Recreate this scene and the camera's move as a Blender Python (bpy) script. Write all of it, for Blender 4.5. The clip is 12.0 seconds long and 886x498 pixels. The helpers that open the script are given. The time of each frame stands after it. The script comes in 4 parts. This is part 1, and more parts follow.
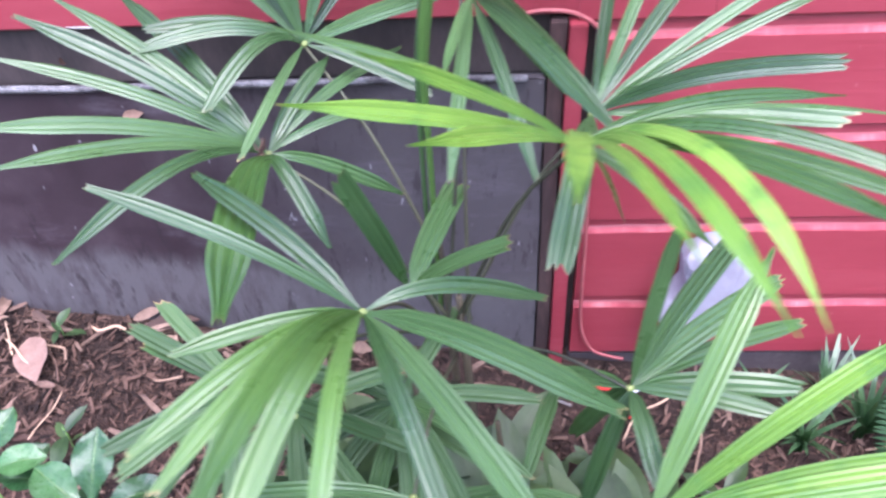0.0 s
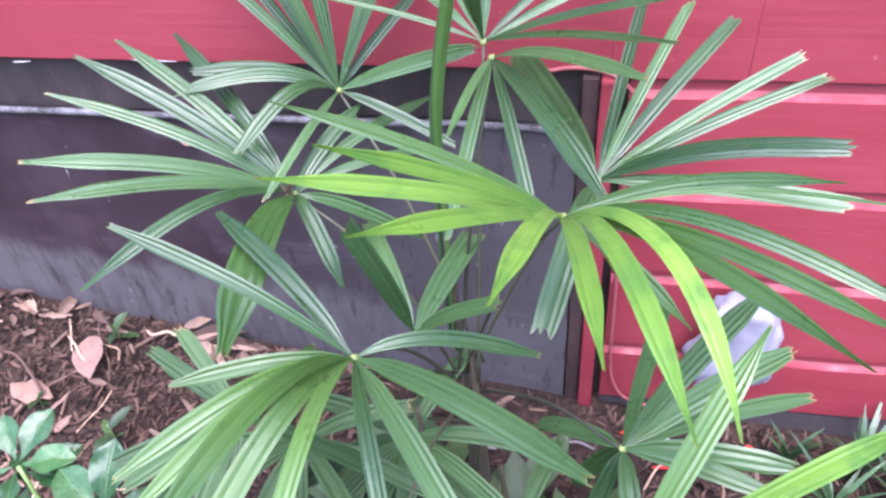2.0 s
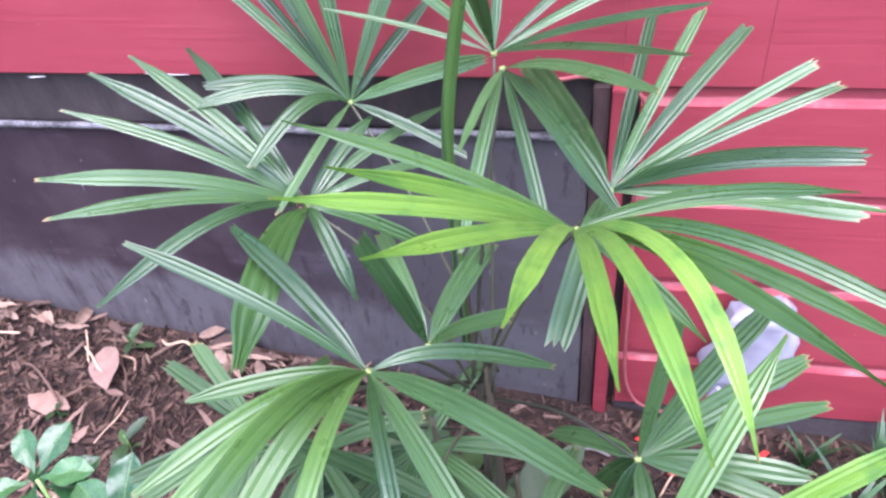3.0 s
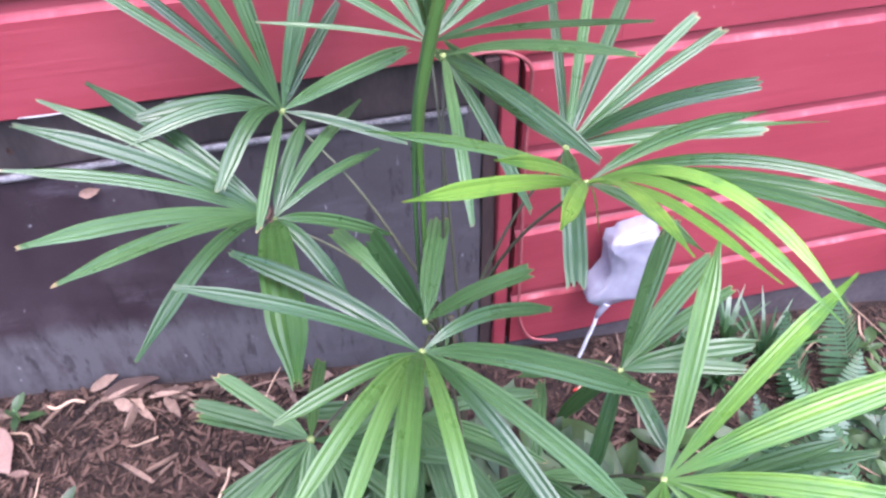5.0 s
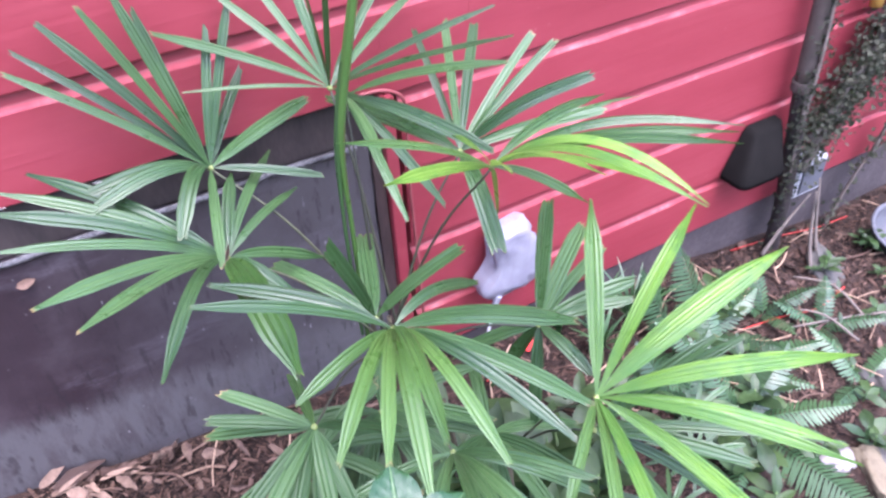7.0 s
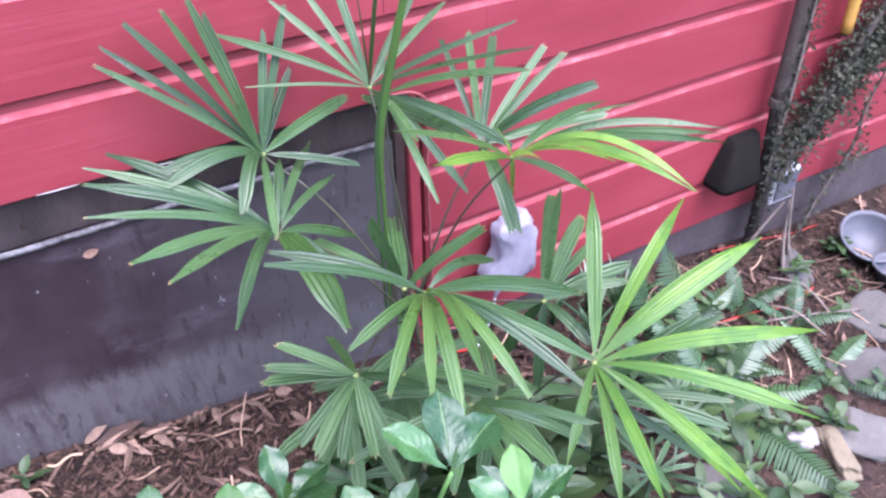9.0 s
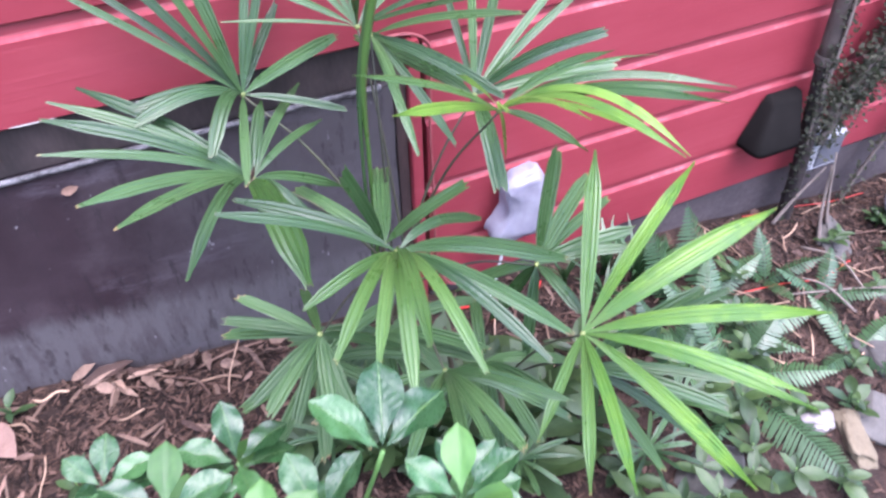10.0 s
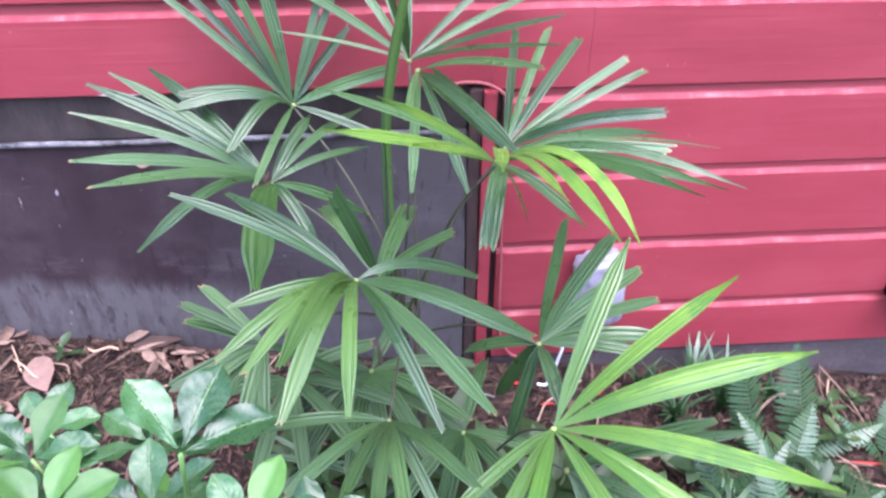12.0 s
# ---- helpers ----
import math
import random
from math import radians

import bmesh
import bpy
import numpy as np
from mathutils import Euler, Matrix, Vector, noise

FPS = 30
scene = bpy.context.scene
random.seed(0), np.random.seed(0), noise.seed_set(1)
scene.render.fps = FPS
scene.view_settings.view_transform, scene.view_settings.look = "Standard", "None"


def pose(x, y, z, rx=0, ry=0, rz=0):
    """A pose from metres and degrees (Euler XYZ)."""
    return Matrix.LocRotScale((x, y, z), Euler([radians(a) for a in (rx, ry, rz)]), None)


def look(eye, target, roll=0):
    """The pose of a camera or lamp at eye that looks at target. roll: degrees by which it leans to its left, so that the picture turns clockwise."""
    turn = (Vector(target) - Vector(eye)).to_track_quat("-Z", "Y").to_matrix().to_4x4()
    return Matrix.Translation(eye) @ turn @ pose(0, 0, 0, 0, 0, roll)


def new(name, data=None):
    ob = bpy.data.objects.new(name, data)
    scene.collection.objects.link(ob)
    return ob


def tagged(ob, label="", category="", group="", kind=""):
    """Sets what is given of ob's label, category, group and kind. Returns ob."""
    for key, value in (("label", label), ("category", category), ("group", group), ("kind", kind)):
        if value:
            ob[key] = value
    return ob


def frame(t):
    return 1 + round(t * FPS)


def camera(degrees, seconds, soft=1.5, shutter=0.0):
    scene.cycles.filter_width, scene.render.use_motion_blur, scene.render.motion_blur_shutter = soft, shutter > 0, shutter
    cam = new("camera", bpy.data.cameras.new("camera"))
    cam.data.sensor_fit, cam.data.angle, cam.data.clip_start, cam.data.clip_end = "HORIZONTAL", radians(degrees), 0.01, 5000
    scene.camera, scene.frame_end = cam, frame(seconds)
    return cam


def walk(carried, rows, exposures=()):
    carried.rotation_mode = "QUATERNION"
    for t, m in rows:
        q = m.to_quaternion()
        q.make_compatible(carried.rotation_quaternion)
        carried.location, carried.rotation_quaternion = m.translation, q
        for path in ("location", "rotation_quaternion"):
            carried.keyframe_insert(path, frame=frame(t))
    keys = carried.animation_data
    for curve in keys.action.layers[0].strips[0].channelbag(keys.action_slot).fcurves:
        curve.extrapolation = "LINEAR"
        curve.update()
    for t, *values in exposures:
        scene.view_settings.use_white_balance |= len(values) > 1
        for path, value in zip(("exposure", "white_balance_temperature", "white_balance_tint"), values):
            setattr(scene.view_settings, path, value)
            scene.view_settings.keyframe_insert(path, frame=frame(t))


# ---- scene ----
cam = camera(58.3, 12.0, soft=2.5, shutter=0.6)
PATH = [
    (0, (0.025, 0.065, 1.391), (-0.098, 1.515, 0.02), -4.0),
    (0.5, (0.144, 0.041, 1.417), (-0.118, 1.502, 0.077), -6.2),
    (1, (0.152, 0.049, 1.43), (-0.167, 1.521, 0.114), -6.3),
    (1.5, (0.14, 0.064, 1.442), (-0.191, 1.524, 0.115), -6.3),
    (2, (0.119, 0.079, 1.446), (-0.215, 1.524, 0.105), -5.3),
    (2.5, (0.122, 0.089, 1.453), (-0.248, 1.538, 0.125), -7.3),
    (3, (0.118, 0.086, 1.456), (-0.247, 1.529, 0.12), -6.7),
    (3.2, (0.112, 0.083, 1.456), (-0.246, 1.524, 0.116), -6.1),
    (4.8, (-0.171, 0.033, 1.526), (0.04, 1.437, 0.117), -2.4),
    (5, (-0.185, 0.039, 1.522), (0.102, 1.431, 0.115), -1.6),
    (5.5, (-0.17, 0.118, 1.484), (0.076, 1.484, 0.043), -4.1),
    (6, (-0.243, 0.134, 1.511), (0.25, 1.456, 0.094), -3.1),
    (6.5, (-0.331, 0.06, 1.538), (0.362, 1.325, 0.152), -0.8),
    (7, (-0.385, -0.112, 1.584), (0.329, 1.238, 0.293), -3.1),
    (7.5, (-0.461, -0.232, 1.627), (0.251, 1.154, 0.374), -2.7),
    (7.7, (-0.505, -0.249, 1.624), (0.249, 1.121, 0.378), -1.7),
    (9.3, (-0.531, -0.226, 1.667), (0.23, 1.113, 0.39), -0.2),
    (9.5, (-0.493, -0.249, 1.652), (0.213, 1.108, 0.365), -0.7),
    (10, (-0.394, -0.215, 1.622), (0.216, 1.105, 0.249), -0.8),
    (10.5, (-0.317, -0.092, 1.603), (0.257, 1.241, 0.226), 1.5),
    (11, (-0.181, -0.156, 1.566), (0.102, 1.333, 0.261), 1.2),
    (11.5, (-0.069, -0.248, 1.554), (0.067, 1.279, 0.27), -0.4),
    (12, (-0.037, -0.286, 1.547), (0.072, 1.289, 0.319), 0.1),
]
EXPOSURES = [(0, 3.05, 5560, 28), (5.0, 3.05, 5560, 28), (6.5, 3.12, 5560, 28), (7.2, 3.07, 5560, 28), (9.5, 2.95, 5560, 28), (12, 2.95, 5560, 28)]
walk(cam, [(t, look(eye, target, roll)) for t, eye, target, roll in PATH], EXPOSURES)

# ---- world, sun, exposure ----
world = bpy.data.worlds.new("overcast_sky")
scene.world = world
world.use_nodes = True
wn = world.node_tree.nodes
sky = wn.new("ShaderNodeTexSky")
sky.sky_type, sky.sun_disc = "NISHITA", False
sky.sun_elevation, sky.sun_rotation = radians(75), radians(170)
sky.air_density, sky.dust_density, sky.ozone_density = 1.6, 4.0, 1.0
wn["Background"].inputs["Strength"].default_value = 0.105
world.node_tree.links.new(sky.outputs[0], wn["Background"].inputs["Color"])
sun = new("sun", bpy.data.lights.new("sun", "SUN"))
sun.data.energy, sun.data.angle, sun.data.color = 1.35, radians(70), (1.0, 0.98, 0.96)
sun.matrix_world = look((0.3, -0.3, 4.2), (0, 1, 0))


# ---- materials ----
def material(name, rough=0.6, metal=0.0, spec=0.5):
    m = bpy.data.materials.new(name)
    m.use_nodes = True
    p = m.node_tree.nodes["Principled BSDF"]
    p.inputs["Roughness"].default_value, p.inputs["Metallic"].default_value = rough, metal
    p.inputs["Specular IOR Level"].default_value = spec
    return m, m.node_tree.nodes, m.node_tree.links, p


def node(ns, kind, **values):
    n = ns.new(kind)
    for key, value in values.items():
        n.inputs[key.replace("_", " ")].default_value = value
    return n


def ramp(ns, ls, source, stops):
    r = ns.new("ShaderNodeValToRGB")
    el = r.color_ramp.elements
    while len(el) < len(stops):
        el.new(0.5)
    for e, (at, colour) in zip(el, stops):
        e.position, e.color = at, (*colour, 1)
    ls.new(source, r.inputs[0])
    return r.outputs[0]


def blend(ns, ls, factor, a, b, mode="MIX"):
    m = ns.new("ShaderNodeMix")
    m.data_type, m.blend_type = "RGBA", mode
    for socket, value in ((m.inputs[0], factor), (m.inputs[6], a), (m.inputs[7], b)):
        if isinstance(value, bpy.types.NodeSocket):
            ls.new(value, socket)
        elif isinstance(value, tuple):
            socket.default_value = (*value, 1)
        else:
            socket.default_value = value
    return m.outputs[2]


def maths(ns, ls, op, a, b=0.0, clamp=False):
    m = ns.new("ShaderNodeMath")
    m.operation, m.use_clamp = op, clamp
    for socket, value in zip(m.inputs, (a, b)):
        if isinstance(value, bpy.types.NodeSocket):
            ls.new(value, socket)
        else:
            socket.default_value = value
    return m.outputs[0]


def placed(ns, ls, scale=(1, 1, 1), which="Object"):
    c = ns.new("ShaderNodeTexCoord")
    m = ns.new("ShaderNodeMapping")
    m.inputs["Scale"].default_value = scale
    ls.new(c.outputs[which], m.inputs[0])
    return m.outputs[0]


def noisy(ns, ls, vector, scale, detail=4.0, rough=0.55):
    n = node(ns, "ShaderNodeTexNoise", Scale=scale, Detail=detail, Roughness=rough)
    ls.new(vector, n.inputs["Vector"])
    return n.outputs[0]


def bumped(ns, ls, p, height, strength, distance):
    b = node(ns, "ShaderNodeBump", Strength=strength, Distance=distance)
    ls.new(height, b.inputs["Height"])
    ls.new(b.outputs[0], p.inputs["Normal"])


def random_of(ns, island=False):
    if island:
        return ns.new("ShaderNodeNewGeometry").outputs["Random Per Island"]
    return ns.new("ShaderNodeObjectInfo").outputs["Random"]


def paint_red():
    m, ns, ls, p = material("red_wall_paint", 0.5, spec=0.4)
    grain = noisy(ns, ls, placed(ns, ls, (3, 60, 90)), 1.0, 6, 0.6)
    stain = noisy(ns, ls, placed(ns, ls, (1.5, 4, 5)), 1.6, 5, 0.6)
    fleck = noisy(ns, ls, placed(ns, ls, (1, 1, 1)), 70, 2, 0.5)
    c = ramp(ns, ls, stain, [(0.25, (0.158, 0.020, 0.028)), (0.5, (0.197, 0.029, 0.039)), (0.8, (0.236, 0.044, 0.055))])
    c = blend(ns, ls, maths(ns, ls, "MULTIPLY", grain, 0.28), c, (0.18, 0.013, 0.022))
    c = blend(ns, ls, ramp(ns, ls, fleck, [(0.74, (0, 0, 0)), (0.78, (0.5, 0.5, 0.5))]), c, (0.42, 0.20, 0.21))
    rnd = random_of(ns)
    c = blend(ns, ls, maths(ns, ls, "MULTIPLY", rnd, 0.18), c, (0.20, 0.018, 0.028))
    ls.new(c, p.inputs["Base Color"])
    ls.new(ramp(ns, ls, grain, [(0.2, (0.42,) * 3), (0.8, (0.62,) * 3)]), p.inputs["Roughness"])
    bumped(ns, ls, p, grain, 0.36, 0.003)
    return m


def paint_worn_lit():
    """Red paint of a board's upper edge: rubbed flecks plus a painted-in highlight."""
    m, ns, ls, p = material("worn_lit_red_edge", 0.7, spec=0.2)
    rub = noisy(ns, ls, placed(ns, ls, (7, 1, 1)), 2.0, 5, 0.65)
    ls.new(ramp(ns, ls, rub, [(0.36, (0.20, 0.028, 0.038)), (0.55, (0.25, 0.050, 0.060)), (0.74, (0.36, 0.13, 0.13))]), p.inputs["Base Color"])
    return m


def board_black():
    m, ns, ls, p = material("black_skirting", 0.5, spec=0.22)
    where = placed(ns, ls, (1, 1, 1))
    xyz = ns.new("ShaderNodeSeparateXYZ")
    ls.new(where, xyz.inputs[0])
    blot = noisy(ns, ls, where, 5, 6, 0.65)
    streak = noisy(ns, ls, placed(ns, ls, (30, 4, 9)), 1.0, 5, 0.7)
    smear = noisy(ns, ls, placed(ns, ls, (9, 9, 3)), 1.0, 5, 0.7)
    c = ramp(ns, ls, blot, [(0.25, (0.017, 0.0112, 0.0135)), (0.5, (0.028, 0.0185, 0.0225)), (0.75, (0.046, 0.033, 0.038))])
    # paler grey blended in towards the end of the sheet nearest the corner
    grey_end = maths(ns, ls, "ADD", xyz.outputs[0], maths(ns, ls, "MULTIPLY", maths(ns, ls, "SUBTRACT", blot, 0.5), 0.7))
    c = blend(ns, ls, ramp(ns, ls, maths(ns, ls, "ADD", grey_end, 0.7), [(0.12, (0, 0, 0)), (0.62, (0.72,) * 3)]), c, (0.068, 0.062, 0.065))
    # dried mud splashed up from the soil along the foot of the sheet
    level = maths(ns, ls, "ADD", xyz.outputs[2], maths(ns, ls, "MULTIPLY", xyz.outputs[0], 0.10))
    ragged = maths(ns, ls, "ADD", level, maths(ns, ls, "MULTIPLY", streak, -0.03))
    ragged = maths(ns, ls, "ADD", ragged, maths(ns, ls, "MULTIPLY", smear, -0.08))
    mud = ramp(ns, ls, ragged, [(0.255, (1, 1, 1)), (0.300, (0, 0, 0))])
    runs = ramp(ns, ls, streak, [(0.36, (0, 0, 0)), (0.56, (0.5,) * 3)])
    mud = maths(ns, ls, "MULTIPLY", mud, maths(ns, ls, "ADD", runs, 0.42, True))
    c = blend(ns, ls, mud, c, (0.076, 0.070, 0.073))
    scuff = noisy(ns, ls, placed(ns, ls, (3, 3, 11)), 1.0, 6, 0.75)
    c = blend(ns, ls, ramp(ns, ls, scuff, [(0.56, (0, 0, 0)), (0.72, (0.45,) * 3)]), c, (0.11, 0.095, 0.11))
    crack = noisy(ns, ls, placed(ns, ls, (48, 8, 11)), 1.0, 5, 0.7)
    c = blend(ns, ls, ramp(ns, ls, crack, [(0.36, (0.6,) * 3), (0.43, (0, 0, 0))]), c, (0.018, 0.014, 0.016))
    speck = noisy(ns, ls, placed(ns, ls, (60, 60, 26)), 1.0, 2, 0.5)
    c = blend(ns, ls, ramp(ns, ls, speck, [(0.72, (0, 0, 0)), (0.77, (0.7,) * 3)]), c, (0.25, 0.24, 0.25))
    ls.new(c, p.inputs["Base Color"])
    ls.new(ramp(ns, ls, smear, [(0.3, (0.36,) * 3), (0.7, (0.6,) * 3)]), p.inputs["Roughness"])
    bumped(ns, ls, p, smear, 0.25, 0.006)
    return m


def plain(name, dark, light, rough=0.6, scale=12.0, bump=0.3, island=False, spec=0.4, metal=0.0, stretch=(1, 1, 1), spread=0.5, deep=0.003):
    """A worn surface between two colours, at two scales, varied from piece to piece."""
    m, ns, ls, p = material(name, rough, metal, spec)
    big = noisy(ns, ls, placed(ns, ls, stretch), scale, 5, 0.6)
    fine = noisy(ns, ls, placed(ns, ls, stretch), scale * 9, 3, 0.6)
    f = maths(ns, ls, "ADD", maths(ns, ls, "MULTIPLY", big, 0.65), maths(ns, ls, "MULTIPLY", fine, 0.35))
    shift = maths(ns, ls, "MULTIPLY", maths(ns, ls, "SUBTRACT", random_of(ns, island), 0.5), spread)
    c = ramp(ns, ls, maths(ns, ls, "ADD", f, shift, True), [(0.25, dark), (0.75, light)])
    ls.new(c, p.inputs["Base Color"])
    bumped(ns, ls, p, f, bump, deep)
    return m


def foliage(name, dark, light, rough=0.33, thin=0.3, glow=(0.2, 0.5, 0.05), stripes=22.0, scorch=True, coat=0.0, spec=0.5, veins=False, root=None, mottle=False):
    """A leaf: fibres along it, colour that varies from leaf to leaf, light shining through."""
    m, ns, ls, p = material(name, rough, spec=spec)
    along = placed(ns, ls, (stripes, 1.2, 1), "UV")
    fibre = noisy(ns, ls, along, 1.0, 1.5, 0.5)
    blotch = noisy(ns, ls, placed(ns, ls, (1, 1, 1)), 9.0, 3, 0.5)
    rnd = random_of(ns)
    f = maths(ns, ls, "ADD", maths(ns, ls, "MULTIPLY", fibre, 0.6), maths(ns, ls, "MULTIPLY", blotch, 0.4))
    f = maths(ns, ls, "ADD", f, maths(ns, ls, "MULTIPLY", maths(ns, ls, "SUBTRACT", rnd, 0.62), 0.5), True)
    c = ramp(ns, ls, f, [(0.2, dark), (0.75, light)])
    if root:
        uv = ns.new("ShaderNodeSeparateXYZ")
        ls.new(placed(ns, ls, (1, 1, 1), "UV"), uv.inputs[0])
        inner = maths(ns, ls, "ADD", uv.outputs[1], maths(ns, ls, "MULTIPLY", maths(ns, ls, "SUBTRACT", fibre, 0.5), 0.5))
        c = blend(ns, ls, ramp(ns, ls, inner, [(0.05, (0.85,) * 3), (0.62, (0, 0, 0))]), c, root)
    if mottle:
        patch = noisy(ns, ls, placed(ns, ls, (1, 1, 1)), 22.0, 4, 0.6)
        c = blend(ns, ls, ramp(ns, ls, patch, [(0.50, (0, 0, 0)), (0.60, (0.75,) * 3)]), c, (0.038, 0.105, 0.018))
    if scorch:
        uv = ns.new("ShaderNodeSeparateXYZ")
        ls.new(placed(ns, ls, (1, 1, 1), "UV"), uv.inputs[0])
        end = maths(ns, ls, "ADD", uv.outputs[1], maths(ns, ls, "MULTIPLY", maths(ns, ls, "SUBTRACT", blotch, 0.5), 0.06))
        dead = maths(ns, ls, "MULTIPLY", ramp(ns, ls, end, [(0.985, (0, 0, 0)), (1.0, (0.8, 0.8, 0.8))]), ramp(ns, ls, rnd, [(0.3, (0.15,) * 3), (0.8, (1, 1, 1))]))
        c = blend(ns, ls, dead, c, (0.19, 0.12, 0.055))
    ls.new(c, p.inputs["Base Color"])
    ls.new(ramp(ns, ls, noisy(ns, ls, placed(ns, ls, (1, 1, 1)), 26.0, 3), [(0.3, (rough - 0.08,) * 3), (0.7, (rough + 0.14,) * 3)]), p.inputs["Roughness"])
    p.inputs["Coat Weight"].default_value, p.inputs["Coat Roughness"].default_value = coat, 0.24
    if coat:
        wax = noisy(ns, ls, placed(ns, ls, (stripes * 1.3, 1.6, 1), "UV"), 1.0, 2.0, 0.55)
        ls.new(ramp(ns, ls, wax, [(0.36, (0.35 * coat,) * 3), (0.62, (min(1.0, 1.9 * coat),) * 3)]), p.inputs["Coat Weight"])
    p.inputs["Coat IOR"].default_value = 1.8
    relief, depth = fibre, 0.0012
    if veins:
        uv = ns.new("ShaderNodeSeparateXYZ")
        ls.new(placed(ns, ls, (1, 1, 1), "UV"), uv.inputs[0])
        side = maths(ns, ls, "ABSOLUTE", maths(ns, ls, "SUBTRACT", uv.outputs[0], 0.5))
        rib = maths(ns, ls, "SINE", maths(ns, ls, "MULTIPLY", maths(ns, ls, "SUBTRACT", uv.outputs[1], maths(ns, ls, "MULTIPLY", side, 0.5)), 48.0))
        mid = ramp(ns, ls, side, [(0.015, (0, 0, 0)), (0.06, (1, 1, 1))])
        relief, depth = maths(ns, ls, "ADD", maths(ns, ls, "MULTIPLY", rib, 0.13), mid), 0.0016
        pale = blend(ns, ls, ramp(ns, ls, side, [(0.012, (0.75,) * 3), (0.035, (0, 0, 0))]), c, (0.06, 0.115, 0.035))
        ls.new(pale, p.inputs["Base Color"])
    bumped(ns, ls, p, relief, 0.5 if veins else 0.4, depth)
    lit = ns.new("ShaderNodeBsdfTranslucent")
    ls.new(blend(ns, ls, 0.55, c, glow), lit.inputs[0])
    mix = ns.new("ShaderNodeMixShader")
    mix.inputs[0].default_value = thin
    ls.new(p.outputs[0], mix.inputs[1])
    ls.new(lit.outputs[0], mix.inputs[2])
    ls.new(mix.outputs[0], ns["Material Output"].inputs[0])
    return m


def soil():
    m, ns, ls, p = material("bare_soil", 0.9, spec=0.25)
    big = noisy(ns, ls, placed(ns, ls), 9, 6, 0.65)
    fine = noisy(ns, ls, placed(ns, ls), 95, 5, 0.7)
    f = maths(ns, ls, "ADD", maths(ns, ls, "MULTIPLY", big, 0.5), maths(ns, ls, "MULTIPLY", fine, 0.5))
    ls.new(ramp(ns, ls, f, [(0.3, (0.007, 0.0042, 0.0032)), (0.5, (0.025, 0.0140, 0.0105)), (0.7, (0.080, 0.048, 0.036))]), p.inputs["Base Color"])
    bumped(ns, ls, p, f, 1.0, 0.02)
    return m


def plastic_film():
    m, ns, ls, p = material("milky_plastic", 0.28, spec=0.5)
    cloud = noisy(ns, ls, placed(ns, ls), 16, 4)
    c = ramp(ns, ls, cloud, [(0.3, (0.25, 0.24, 0.30)), (0.7, (0.40, 0.385, 0.455))])
    ls.new(c, p.inputs["Base Color"])
    bumped(ns, ls, p, noisy(ns, ls, placed(ns, ls), 42, 4), 0.35, 0.006)
    lit = ns.new("ShaderNodeBsdfTranslucent")
    ls.new(c, lit.inputs[0])
    mix = ns.new("ShaderNodeMixShader")
    mix.inputs[0].default_value = 0.4
    ls.new(p.outputs[0], mix.inputs[1])
    ls.new(lit.outputs[0], mix.inputs[2])
    ls.new(mix.outputs[0], ns["Material Output"].inputs[0])
    return m


RED, WORN_LIT, BLACK, SOIL, FILM = paint_red(), paint_worn_lit(), board_black(), soil(), plastic_film()
# first green is darker and duller: canopy shade put into the low leaves' colour
LEAF = {"shaded": foliage("palm_shaded_green", (0.009, 0.027, 0.007), (0.034, 0.074, 0.021), 0.50, 0.12, (0.14, 0.30, 0.05), 9.0, spec=0.28),
        "dark": foliage("palm_green", (0.010, 0.031, 0.009), (0.044, 0.092, 0.030), 0.32, 0.14, (0.16, 0.34, 0.06), 9.0, spec=0.42),
        "mid": foliage("palm_fresh_green", (0.017, 0.048, 0.010), (0.058, 0.118, 0.027), 0.32, 0.20, (0.28, 0.50, 0.06), 9.0, spec=0.42),
        "bright": foliage("palm_young_green", (0.046, 0.114, 0.015), (0.122, 0.222, 0.031), 0.34, 0.25, (0.42, 0.66, 0.09), 11.0, spec=0.42, root=(0.046, 0.104, 0.022), mottle=True)}
SHRUB = foliage("shrub_green", (0.011, 0.040, 0.012), (0.036, 0.098, 0.029), 0.30, 0.12, (0.16, 0.36, 0.07), 5.0, False, 0.0, 0.42, veins=True)
SHRUB_YOUNG = foliage("shrub_fresh_green", (0.023, 0.066, 0.014), (0.056, 0.138, 0.027), 0.42, 0.18, (0.26, 0.50, 0.08), 4.0, False, 0.0, 0.32)
WEED = foliage("weed_green", (0.012, 0.028, 0.009), (0.040, 0.070, 0.021), 0.42, 0.14, (0.16, 0.28, 0.05), 4.0, False, 0.0, 0.3)
FERN = foliage("fern_green", (0.014, 0.040, 0.014), (0.045, 0.095, 0.036), 0.38, 0.15, (0.12, 0.30, 0.06), 3.0, False, 0.0, 0.5)
IVY = foliage("vine_green", (0.014, 0.016, 0.010), (0.094, 0.094, 0.064), 0.7, 0.15, (0.1, 0.2, 0.06), 3.0, False, 0.0, 0.2)
PETIOLE = plain("dark_stalk", (0.016, 0.018, 0.010), (0.045, 0.048, 0.026), 0.55, 30)
STALK = plain("green_stalk", (0.05, 0.12, 0.03), (0.14, 0.24, 0.06), 0.45, 30)
CANE = plain("brown_fibre", (0.022, 0.019, 0.011), (0.070, 0.056, 0.032), 0.85, 40, 0.7, stretch=(1, 1, 0.2))
HUB = plain("pale_leaf_joint", (0.09, 0.12, 0.03), (0.17, 0.20, 0.06), 0.5, 60)
CHIP = plain("wood_mulch", (0.009, 0.0051, 0.0038), (0.080, 0.047, 0.034), 0.9, 20, 0.5, True, 0.2, spread=1.1)
